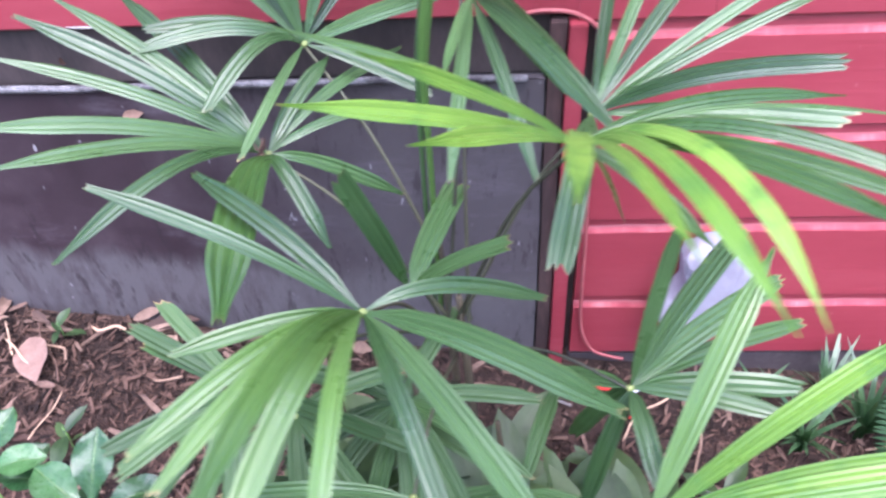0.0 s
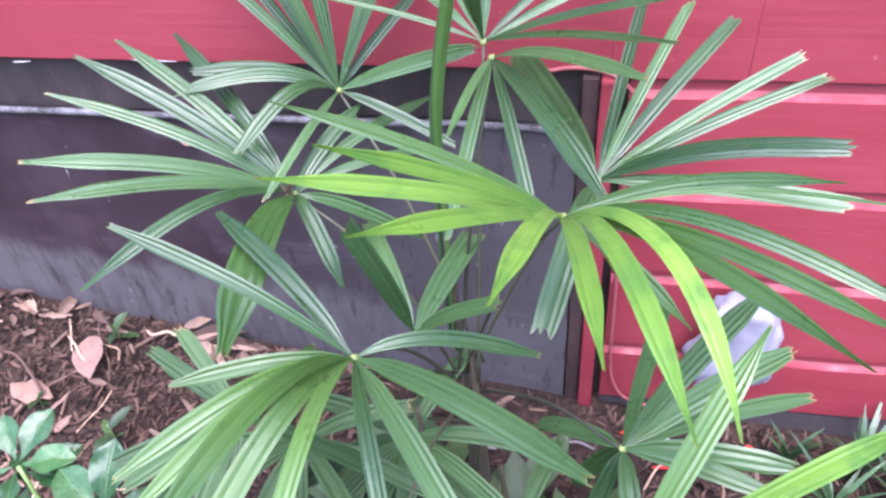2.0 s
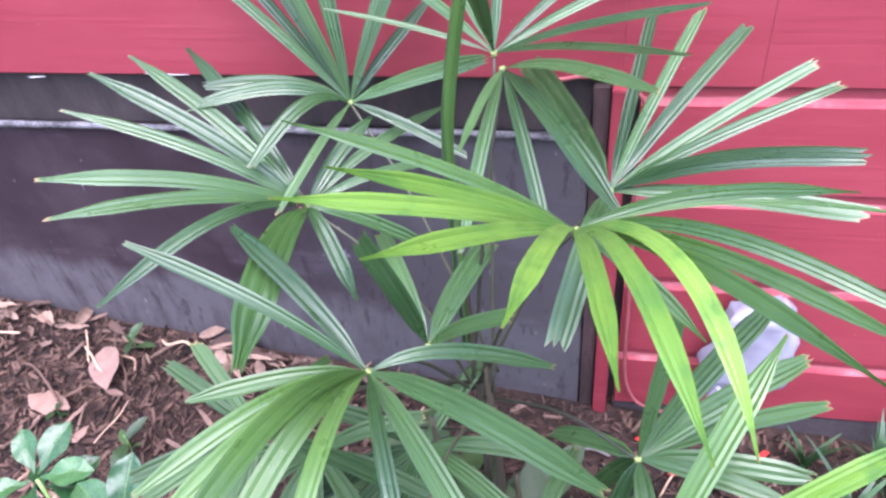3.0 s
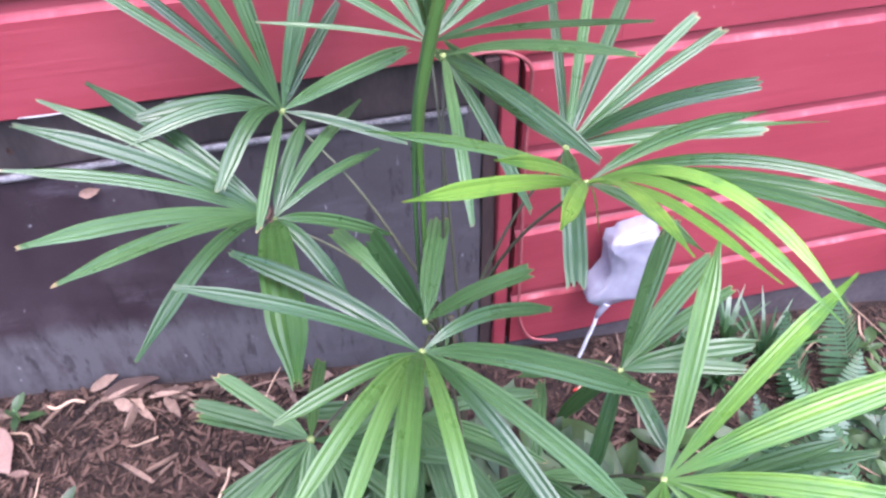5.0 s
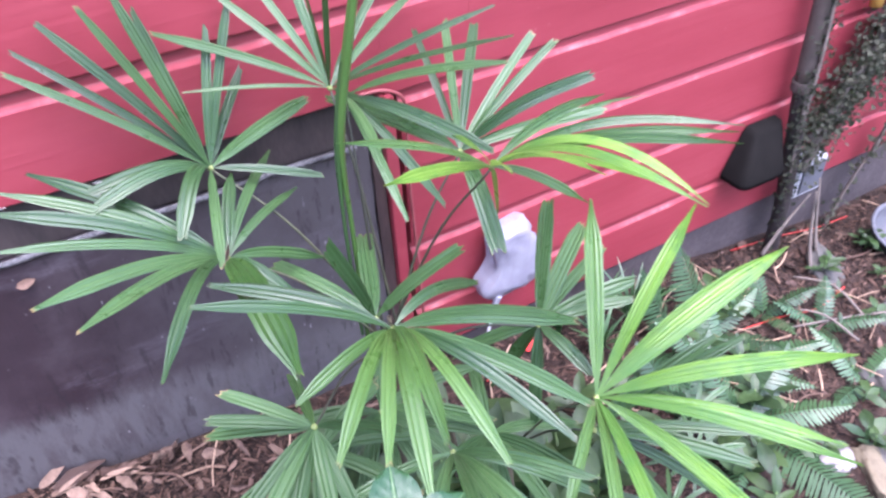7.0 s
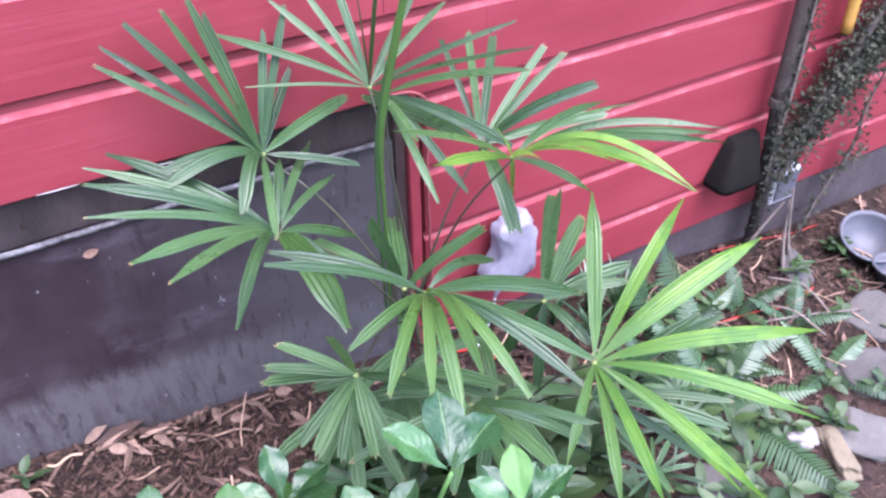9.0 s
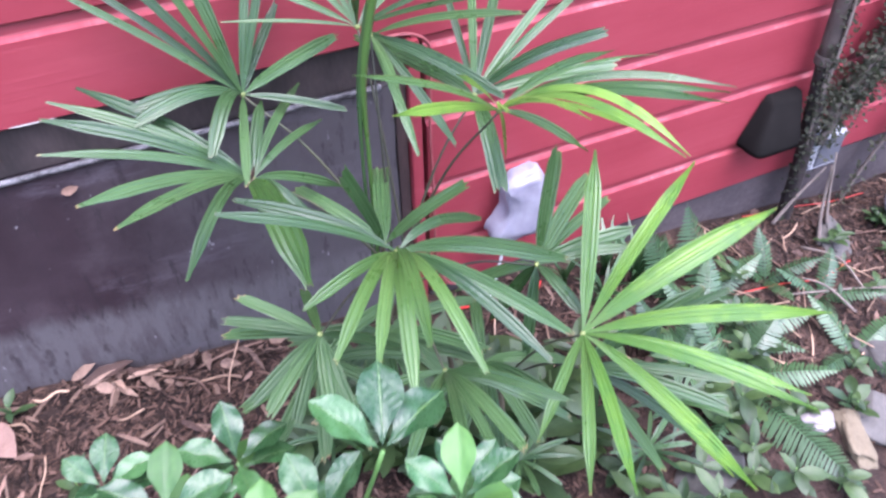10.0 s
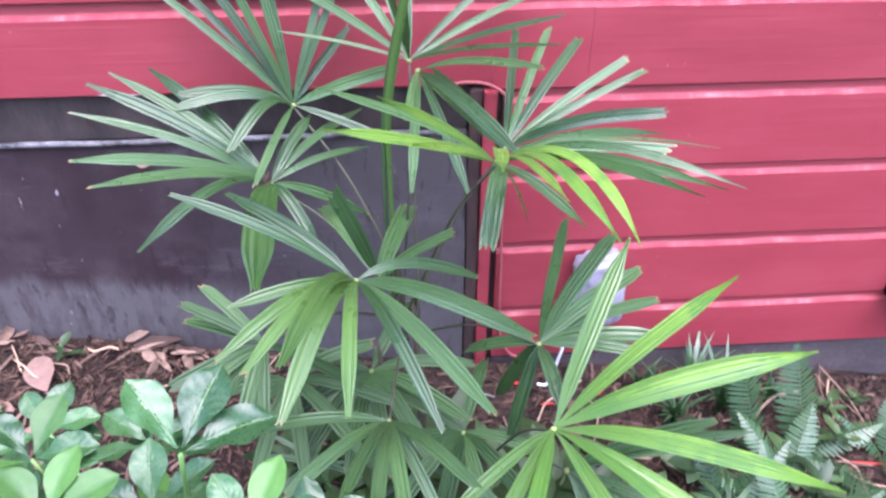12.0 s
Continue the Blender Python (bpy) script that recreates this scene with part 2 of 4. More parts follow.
STRAW = plain("dry_leaf", (0.036, 0.019, 0.014), (0.150, 0.092, 0.068), 0.8, 24, 0.5, False, 0.3, spread=0.7)
TANLEAF = plain("bleached_leaf", (0.052, 0.031, 0.023), (0.20, 0.130, 0.094), 0.85, 24, 0.5, False, 0.3, spread=0.6)
PINKLEAF = plain("bleached_pink_leaf", (0.11, 0.066, 0.052), (0.22, 0.140, 0.110), 0.85, 30, 0.5, False, 0.3, spread=0.2)
TWIG = plain("dry_twig", (0.07, 0.038, 0.026), (0.34, 0.23, 0.155), 0.85, 30, 0.5, spread=0.8)
CONCRETE = plain("grey_concrete", (0.040, 0.031, 0.033), (0.105, 0.086, 0.088), 0.9, 7, 0.6, deep=0.006)
STONE = plain("grey_stone", (0.034, 0.031, 0.028), (0.088, 0.082, 0.074), 0.85, 10, 0.6, spread=0.3, deep=0.006)
SANDSTONE = plain("tan_stone", (0.080, 0.064, 0.040), (0.165, 0.132, 0.086), 0.85, 12, 0.6, spread=0.1, deep=0.005)
PALE = plain("whitish_stone", (0.14, 0.125, 0.12), (0.27, 0.25, 0.24), 0.7, 14, 0.3)
ROT = plain("rotten_timber", (0.026, 0.014, 0.013), (0.105, 0.055, 0.050), 0.85, 16, 0.7, stretch=(1, 1, 0.25))
TAR = plain("dark_timber", (0.014, 0.010, 0.010), (0.060, 0.043, 0.041), 0.7, 14, 0.5, stretch=(1, 1, 0.3))
GREYPIPE = plain("weathered_grey_pvc", (0.014, 0.012, 0.014), (0.30, 0.29, 0.30), 0.7, 26, 0.8, stretch=(1, 1, 1))
CABLE = plain("painted_cable", (0.14, 0.028, 0.030), (0.30, 0.085, 0.085), 0.6, 20)
WHITE = plain("white_plastic", (0.42, 0.42, 0.44), (0.62, 0.62, 0.62), 0.45, 14, 0.15)
REDTAPE = plain("red_plastic", (0.30, 0.018, 0.018), (0.46, 0.040, 0.034), 0.4, 14, 0.15)
RUBBER = plain("black_plastic", (0.004, 0.004, 0.004), (0.010, 0.009, 0.0085), 0.9, 16, 0.3, False, 0.03)
PIPE = plain("brown_grey_pipe", (0.018, 0.013, 0.011), (0.066, 0.050, 0.043), 0.8, 14, 0.4)
YELLOW = plain("yellow_pipe", (0.26, 0.13, 0.02), (0.42, 0.23, 0.05), 0.5, 12, 0.2)
POT = plain("pale_blue_plastic", (0.050, 0.050, 0.060), (0.092, 0.094, 0.108), 0.5, 10, 0.2)
BARK = plain("grey_branch", (0.05, 0.04, 0.035), (0.16, 0.13, 0.11), 0.9, 30, 0.7)


# ---- building helpers ----
def mesh_of(name, verts, faces, mat, uvs=None, smooth=False):
    me = bpy.data.meshes.new(name)
    me.from_pydata([tuple(v) for v in verts], [], faces)
    if uvs is not None:
        layer = me.uv_layers.new(name="uv")
        for loop in me.loops:
            layer.data[loop.index].uv = uvs[loop.vertex_index]
    for f in me.polygons:
        f.use_smooth = smooth
    me.materials.append(mat)
    return me


def part(name, me, parent=None, label="", m=None):
    ob = new(name, me)
    if m is not None:
        ob.matrix_basis = m
    if parent is not None:
        ob.parent = parent
    if label:
        ob["label"] = label
    return ob


def thing(name, place=(0, 0, 0)):
    ob = new(name)
    ob.location = place
    ob.empty_display_size = 0.05
    return ob


def slab(name, lo, hi, mat, bevel=0.0, jitter=0.0, cuts=0):
    """A bevelled block between two corners."""
    bm = bmesh.new()
    bmesh.ops.create_cube(bm, size=1.0)
    for v in bm.verts:
        v.co = Vector([lo[k] + (v.co[k] + 0.5) * (hi[k] - lo[k]) for k in range(3)])
    if cuts:
        bmesh.ops.subdivide_edges(bm, edges=bm.edges[:], cuts=cuts, use_grid_fill=True)
    if jitter:
        for v in bm.verts:
            v.co += jitter * noise.noise_vector(v.co * 9.0)
    if bevel:
        bmesh.ops.bevel(bm, geom=bm.edges[:], offset=bevel, segments=2, affect="EDGES")
    me = bpy.data.meshes.new(name)
    bm.to_mesh(me)
    bm.free()
    me.materials.append(mat)
    return me


def tube(points, radii, sides=8, caps=True):
    """Vertices and faces of a round tube along points."""
    pts = [Vector(p) for p in points]
    n = len(pts)
    if not hasattr(radii, "__len__"):
        radii = [radii] * n
    verts, faces, side = [], [], None
    for i, p in enumerate(pts):
        t = (pts[min(i + 1, n - 1)] - pts[max(i - 1, 0)]).normalized()
        side = (side or t.orthogonal())
        side = (side - t * side.dot(t)).normalized()
        other = t.cross(side)
        for k in range(sides):
            a = 2 * math.pi * k / sides
            verts.append(p + radii[i] * (math.cos(a) * side + math.sin(a) * other))
    for i in range(n - 1):
        for k in range(sides):
            a, b = i * sides + k, i * sides + (k + 1) % sides
            faces.append((a, b, b + sides, a + sides))
    if caps:
        faces.append(tuple(range(sides))[::-1])
        faces.append(tuple(range((n - 1) * sides, n * sides)))
    return verts, faces


def curve_points(knots, steps=8):
    """A smooth line through knots."""
    k = [Vector(p) for p in knots]
    k = [2 * k[0] - k[1]] + k + [2 * k[-1] - k[-2]]
    out = []
    for i in range(1, len(k) - 2):
        for s in range(steps):
            t = s / steps
            a, b, c, d = k[i - 1], k[i], k[i + 1], k[i + 2]
            out.append(0.5 * (2 * b + (c - a) * t + (2 * a - 5 * b + 4 * c - d) * t * t + (3 * b - a - 3 * c + d) * t ** 3))
    return out + [k[-2]]


def pipe_mesh(name, knots, radius, mat, sides=8, steps=8):
    pts = curve_points(knots, steps)
    return mesh_of(name, *tube(pts, radius, sides), mat, smooth=True)


def smooth01(a, b, x):
    t = min(1.0, max(0.0, (x - a) / (b - a)))
    return t * t * (3 - 2 * t)


def ground_height(x, y):
    slope = float(np.interp(x, (-1.6, -1.2, -0.6, -0.3, 0.13, 0.5, 1.0, 1.3, 1.68, 2.2), (0.38, 0.318, 0.215, 0.163, 0.097, 0.06, 0.015, -0.03, -0.09, -0.09)))
    bumps = 0.012 * noise.noise(Vector((x * 5, y * 5, 0))) + 0.006 * noise.noise(Vector((x * 17, y * 17, 3)))
    return slope + bumps


# ---- wall ----
SEAMS = [0.119, 0.282, 0.474, 0.662, 0.847, 1.036, 1.224, 1.412, 1.602, 1.792, 1.982, 2.172, 2.362]
FACE = 1.10
wall = tagged(thing("wall_north", (0, FACE, 0)), "red painted timber house wall of lapped boards", "wall", kind="structure")
part("wall_core", slab("wall_core", (-4.0, 0.026, 0.86), (4.2, 0.16, 2.37), TAR), wall)
part("wall_core", slab("wall_core_low", (0.15, 0.026, 0.10), (4.2, 0.16, 0.858), TAR), wall)
part("wall_core", slab("wall_core_back", (-4.0, 0.06, -0.2), (0.148, 0.16, 0.858), TAR), wall)


def board_mesh(x0, x1, z0, z1):
    """A lapped board: a flat face with a hollow along its upper edge, and slight waves."""
    top = z1 - z0
    outline = [(0.026, 0.0), (0.004, 0.0), (0.0, 0.004), (0.0, top - 0.0285), (0.0025, top - 0.0250), (0.0075, top - 0.0215),
               (0.0105, top - 0.0190), (0.0135, top + 0.004), (0.026, top + 0.004)]
    n = max(2, int((x1 - x0) / 0.04))
    verts, faces = [], []
    for i in range(n + 1):
        x = x0 + (x1 - x0) * i / n
        for y, z in outline:
            w = noise.noise(Vector((x * 2.2, z0 * 7, 1)))
            verts.append((x, y + 0.0015 * w, z0 + z + 0.002 * noise.noise(Vector((x * 1.7, z0 * 5, 4))) + (0.0022 * noise.noise(Vector((x * 14, z0 * 5, 9))) + 0.0014 * noise.noise(Vector((x * 37, z0 * 5, 2)))) * (z > 0.05)))
    k = len(outline)
    for i in range(n):
        for j in range(k):
            a, b = i * k + j, i * k + (j + 1) % k
            faces.append((a, a + k, b + k, b))
    faces += [tuple(range(k)), tuple(range(n * k, n * k + k))[::-1]]
    me = mesh_of("plank", verts, faces, RED)
    # bevel faces take the paler paint, its highlight put into the colour
    me.materials.append(WORN_LIT)
    for f in me.polygons[:n * k]:
        f.material_index = 1 if f.index % k in (3, 4) else 0
    return me


for row in range(len(SEAMS) - 1):
    z0, z1 = SEAMS[row], SEAMS[row + 1]
    if row < 4:
        spans = [(0.179, 4.2)]
    elif row == 4:
        spans = [(-4.0, 0.1502), (0.1505, 0.3365), (0.3371, 4.2)]
    else:
        cut = (-1.1, 1.3, 0.1)[row % 3]
        spans = [(-4.0, cut), (cut + 0.0012, 4.2)]
    for x0, x1 in spans:
        part("plank", board_mesh(x0, x1, z0 + (0.012 if row == 4 and x1 < 0.2 else 0), z1), wall)

trim = tagged(part("trim", slab("trim", (0.137, 1.086, 0.075), (0.163, 1.122, 0.850), RED, 0.002, 0.0015, 6)),
              "red painted vertical corner strip beside the black skirting", "trim", kind="structure")
jamb = tagged(part("trim_dark", slab("trim_dark", (0.110, 1.099, 0.05), (0.135, 1.158, 0.852), ROT, 0.003, 0.002, 5)),
              "rotten dark brown timber post at the end of the skirting", "trim", kind="structure")
skirting = tagged(part("wall_skirting", slab("wall_skirting", (-4.0, 1.104, -0.1), (0.108, 1.125, 0.756), BLACK, 0.002, 0.003, 14)),
                  "black weathered skirting sheet with dried mud along its foot", "wall", kind="structure")
upper = tagged(part("wall_gap", slab("wall_gap", (-4.0, 1.118, 0.759), (0.108, 1.150, 0.860), TAR, 0.0, 0.006, 12)),
               "dark dirty gap above the skirting sheet", "wall", kind="structure")
rail_line = [Vector((-4 + 0.04 * i, 1.099 + 0.003 * noise.noise(Vector((i * 0.31, 2, 0))), 0.762 + 0.004 * noise.noise(Vector((i * 0.17, 5, 0))))) for i in range(103)]
rail = tagged(part("trim_rail", mesh_of("trim_rail", *tube(rail_line, [0.0062 + 0.0022 * noise.noise(Vector((i * 0.9, 0, 7))) for i in range(103)], 8), GREYPIPE, smooth=True)),
              "weathered grey rod along the top of the skirting", "trim", kind="structure")
plinth = tagged(part("wall_plinth", slab("wall_plinth", (0.176, 1.108, -0.9), (4.2, 1.26, 0.115), CONCRETE, 0.004, 0.004, 10)),
                "stained grey concrete plinth under the boards", "wall", kind="structure")


# ---- ground ----
def ground_sheet():
    xs = [-80, -30, -12, -6, -4] + [-3 + 0.05 * i for i in range(121)] + [4, 6, 12, 30, 80]
    ys = [-80, -30, -12, -5, -2.5, -1.5] + [-1 + 0.05 * i for i in range(45)] + [1.4, 2, 4, 10, 30, 80]
    verts = [(x, y, ground_height(x, y)) for y in ys for x in xs]
    w = len(xs)
    faces = [(j * w + i, j * w + i + 1, (j + 1) * w + i + 1, (j + 1) * w + i) for j in range(len(ys) - 1) for i in range(w - 1)]
    return mesh_of("ground", verts, faces, SOIL, smooth=True)


tagged(part("ground", ground_sheet()), "dark bare garden soil sloping along the wall", "ground", kind="structure")


def chips(count, seed, lo, hi, length, mat, name, label, flat=0.25):
    """Many small splinters and bark chips lying on the soil, in one mesh."""
    r = random.Random(seed)
    verts, faces = [], []
    for _ in range(count):
        x, y = r.uniform(lo[0], hi[0]), r.uniform(lo[1], hi[1])
        size = length * r.uniform(0.25, 1.0) ** 1.6
        wide, thick = size * r.uniform(0.06, 0.27), size * r.uniform(0.02, 0.08)
        m = pose(x, y, ground_height(x, y) + thick + r.uniform(0, 0.006), r.gauss(0, 24), r.gauss(0, 24), r.uniform(0, 360))
        base = len(verts)
        bow = r.uniform(-0.2, 0.25) * wide
        for px, py, pz in ((-0.5, -0.3, 0), (-0.46, 0.35, 0), (0.05, 0.5, 1), (0.5, 0.2, 0), (0.42, -0.4, 0), (-0.05, -0.5, 1)):
            q = Vector((px * size, py * wide, bow * pz))
            verts += [m @ q, m @ (q + Vector((0, 0, thick)))]
        lower, up = [base + 2 * k for k in range(6)], [base + 2 * k + 1 for k in range(6)]
        faces += [tuple(up[:3] + up[5:]), (up[2], up[3], up[4], up[5])]
        faces += [(lower[k], lower[(k + 1) % 6], up[(k + 1) % 6], up[k]) for k in range(6)]
    return tagged(part(name, mesh_of(name, verts, faces, mat)), label, "mulch", kind="stuff")


chips(19000, 3, (-1.6, 0.35), (2.3, 1.095), 0.026, CHIP, "bark_mulch", "brown bark chips and rotting bits scattered over soil")
chips(4500, 5, (-1.2, -0.1), (2.3, 0.40), 0.026, CHIP, "coarse_mulch", "brown bark chips in the shade under plants")


chips(9000, 29, (-1.6, 0.40), (2.3, 1.095), 0.016, CHIP, "fine_mulch", "fine crumbs of dark bark over the soil", 0.1)
chips(9500, 37, (-1.45, 0.45), (-0.05, 1.095), 0.036, CHIP, "shredded_mulch", "shredded brown bark and rotted leaf bits over the soil")
chips(6000, 41, (0.2, 0.45), (1.9, 1.09), 0.036, CHIP, "twiggy_mulch", "shredded bark and twig bits beside the plinth")
chips(230, 9, (-1.5, 0.55), (-0.2, 1.09), 0.075, TANLEAF, "leaf_litter", "torn tan leaf strips strewn along the wall foot")
chips(380, 19, (-0.2, 0.45), (2.1, 1.09), 0.050, TANLEAF, "thin_litter", "torn tan leaf strips strewn over dark mulch")


def leaf_blade(length, wide, curl=0.2, fold=0.15, serrate=0.0, wave=0.0, blunt=0.0, nx=10, ny=6, taper=0.0):
    """A broad leaf along +x with its midrib in the middle, as vertices, faces and uv."""
    verts, faces, uvs = [], [], []
    for i in range(nx + 1):
        s = i / nx
        w = wide * 0.5 * (math.sin(math.pi * min(1, s ** (0.8 + 0.5 * blunt)) * 0.985) ** (0.75 - 0.24 * blunt)) * (1 - taper * (1 - smooth01(0.0, 0.62, s))) + 0.0004
        bend = curl * length * s * s
        for j in range(ny + 1):
            u = 2 * j / ny - 1
            edge = 1 + serrate * (i % 2) * (abs(u) == 1)
            z = -bend + fold * w * abs(u) + wave * wide * math.sin(s * 14 + 2.2 * abs(u)) * abs(u)
            verts.append(Vector((s * length * (1 - 0.05 * abs(u)), u * w * edge, z)))
            uvs.append(((u + 1) / 2, s))
    k = ny + 1
    for i in range(nx):
        for j in range(ny):
            faces.append((i * k + j, (i + 1) * k + j, (i + 1) * k + j + 1, i * k + j + 1))
    return verts, faces, uvs


def thick_leaf(name, mat, thickness=0.0006, **shape):
    v, f, uv = leaf_blade(**shape)
    n = len(v)
    v2 = v + [q - Vector((0, 0, thickness)) for q in v]
    f2 = f + [tuple(i + n for i in face[::-1]) for face in f]
    return mesh_of(name, v2, f2, mat, uv + uv, True)


# ---- lady palm ----
MAIN, SIDE = Vector((-0.02, 0.79, 0.55)), Vector((0.10, 0.62, 0.34))
palm = tagged(thing("lady_palm", (0.0, 0.74, ground_height(0, 0.74))), "green lady palm with finger-like fan leaves on thin canes", "palm")
palm_inverse = Matrix.Translation(-palm.location)
rng = random.Random(11)


def grow(name, me, parent, label=""):
    """A part whose mesh is given in the world's place."""
    ob = new(name, me)
    ob.parent = parent
    ob.matrix_parent_inverse = Matrix.Translation(parent.matrix_world.translation).inverted() if parent is not palm else palm_inverse
    if label:
        ob["label"] = label
    return ob


def leaflet_mesh(root, way, bow, length, sag, wide, tip, face, ribs):
    """One pleated strip of a fan leaf, from its root along way, arched by sag; tip: 0 pointed, 1 cut off square."""
    n, across = 18, 2 * ribs + 1
    wide = wide * rng.uniform(0.86, 1.06)
    verts, faces, uvs = [], [], []
    flank = way.cross(Vector((0, 0, 1))).normalized() * (4 * bow * length)
    line = [root + way * (length * s) + flank * (s * (1 - s)) + Vector((0, 0, 1)) * (4 * sag * length * s * (1 - s) * (1.35 - 0.7 * s)) for s in (i / n for i in range(n + 1))]
    twist = rng.uniform(-0.45, 0.45)
    bite = [rng.uniform(-1, 1) for _ in range(across)]
    lean = rng.uniform(-0.5, 0.5)
    pleat = rng.uniform(0.018, 0.036)
    for i, p in enumerate(line):
        s = i / n
        t = (line[min(i + 1, n)] - line[max(i - 1, 0)]).normalized()
        up = (face - t * face.dot(t)).normalized()
        up = (up + t.cross(up) * twist * s).normalized()
        side = t.cross(up)
        w = wide * 0.78 * (0.13 + 0.57 * smooth01(0.0, 0.20, s) + 0.30 * smooth01(0.06, 0.5, s)) * (1 - (1 - tip) * smooth01(0.66 + 0.2 * tip, 1.0, s) ** 1.25)
        w = max(w, 0.0012) * 0.5
        for j in range(across):
            u = 2 * j / (across - 1) - 1
            fold = (1 if j % 2 else -1) * pleat * wide * smooth01(0, 0.25, s) * (1 - 0.5 * smooth01(0.8, 1, s))
            end = 0.0
            if i >= n - 1:
                end = (0.7 * bite[j] + lean * u) * wide * 0.40 * min(1, tip * 1.4 + 0.05) * (i - n + 2) / 2
            verts.append(p + side * (u * w) + up * (fold + 0.16 * w * abs(u)) + t * end)
            uvs.append(((u + 1) / 2, s))
    for i in range(n):
        for j in range(across - 1):
            a = i * across + j
            faces.append((a, a + 1, a + across + 1, a + across))
    return mesh_of("leaflet", verts, faces, LEAF["dark"], uvs)


def fan_leaf(hub, face, rows, kind="dark", tip=0.5, foot="MAIN", greener=(), bows={}):
    """A fan leaf: stalk, pale joint, and strips given as (heading, rise, length, arch, width)."""
    hub, face = Vector(hub), Vector(face).normalized()
    base = MAIN if foot == "MAIN" else SIDE
    base = base + Vector((rng.uniform(-0.02, 0.02), rng.uniform(-0.02, 0.02), min(0.0, hub.z - base.z - 0.12)))
    mid = base.lerp(hub, 0.55) + Vector((0, 0, 0.02 + 0.05 * (hub - base).length))
    pts = curve_points([base, mid, hub - Vector((0, 0, 0.002))], 8)
    stalk = grow("leaf", mesh_of("leaf", *tube(pts, [0.0028 - 0.0010 * i / len(pts) for i in range(len(pts))], 7), PETIOLE, smooth=True), palm,
                 {"bright": "yellow-green young fan leaf", "shaded": "low fan leaf in a green darkened for shade"}.get(kind, "dark green fan leaf"))
    bm = bmesh.new()
    bmesh.ops.create_icosphere(bm, subdivisions=2, radius=0.0048)
    for v in bm.verts:
        v.co = v.co * (1 + 0.25 * noise.noise(v.co * 400)) + hub
    me = bpy.data.meshes.new("joint")
    bm.to_mesh(me)
    bm.free()
    me.materials.append(HUB)
    grow("leaf_joint", me, palm, "pale yellow-green joint")
    for k, (heading, rise, length, arch, wide) in enumerate(rows):
        h, r = radians(heading), radians(rise)
        way = Vector((math.cos(h) * math.cos(r), math.sin(h) * math.cos(r), math.sin(r)))
        me = leaflet_mesh(hub, way, bows.get(k, 0.0), length, arch, wide, tip, face, 2 if wide < 0.02 else 3 if wide < 0.034 else 4)
        me.materials[0] = LEAF["mid" if k in greener else kind]
        ob = new("leaflet", me)
        ob.parent = stalk


fan_leaf((-0.245, 0.837, 0.823), (0, -0.5, 0.9), [
    (-151, 26, 0.316, 0.07, 0.026), (-138, 24, 0.311, 0.07, 0.026), (-121, 11, 0.292, 0.14, 0.026), (-177, 28, 0.320, 0.07, 0.026),
    (171, 32, 0.318, 0.07, 0.026), (155, 28, 0.321, 0.07, 0.026), (138, 23, 0.314, 0.07, 0.026), (11, -30, 0.182, 0.07, 0.026),
    (39, -3, 0.207, 0.07, 0.022), (55, 5, 0.259, 0.07, 0.022), (66, 19, 0.160, 0.07, 0.026), (-89, 0, 0.272, 0.12, 0.060),
    (-50, -30, 0.142, 0.14, 0.026)],
    kind="dark", tip=0.25, foot="MAIN", greener=(11,))
fan_leaf((-0.212, 0.977, 0.893), (0, -0.5, 0.9), [
    (167, 42, 0.310, 0.03, 0.020), (156, 44, 0.311, 0.03, 0.020), (150, 53, 0.307, 0.03, 0.020), (158, 67, 0.297, 0.03, 0.020),
    (121, 68, 0.288, 0.03, 0.020), (111, 68, 0.256, 0.03, 0.020), (56, 58, 0.214, 0.03, 0.020), (42, 37, 0.172, 0.03, 0.020),
    (41, 57, 0.263, 0.03, 0.020), (10, 15, 0.196, 0.03, 0.034), (-159, 10, 0.207, 0.12, 0.034), (-166, 15, 0.190, 0.10, 0.028),
    (-120, 1, 0.174, 0.20, 0.032), (-105, -12, 0.198, 0.03, 0.020), (-16, -16, 0.178, 0.03, 0.018)],
    kind="dark", tip=0.55, foot="MAIN")
fan_leaf((-0.008, 0.948, 0.984), (0, -0.5, 0.9), [
    (149, 21, 0.275, 0.03, 0.020), (173, 12, 0.222, 0.03, 0.012), (132, 38, 0.226, 0.03, 0.020), (114, 46, 0.211, 0.03, 0.020),
    (89, 50, 0.211, 0.03, 0.020), (-120, 65, 0.290, 0.03, 0.020), (-101, 67, 0.290, 0.03, 0.020), (38, 25, 0.240, 0.03, 0.020),
    (30, 13, 0.276, 0.03, 0.020), (-28, 25, 0.283, 0.03, 0.020), (-45, 21, 0.308, 0.03, 0.020)],
    kind="dark", tip=0.4, foot="MAIN")
fan_leaf((0.005, 0.923, 0.977), (0, -0.5, 0.9), [
    (-51, 20, 0.281, 0.05, 0.026), (-57, -8, 0.256, 0.05, 0.034), (-69, -33, 0.232, 0.05, 0.022), (-95, -19, 0.249, 0.05, 0.020),
    (-98, 2, 0.178, 0.05, 0.016)],
    kind="dark", tip=0.4, foot="MAIN")
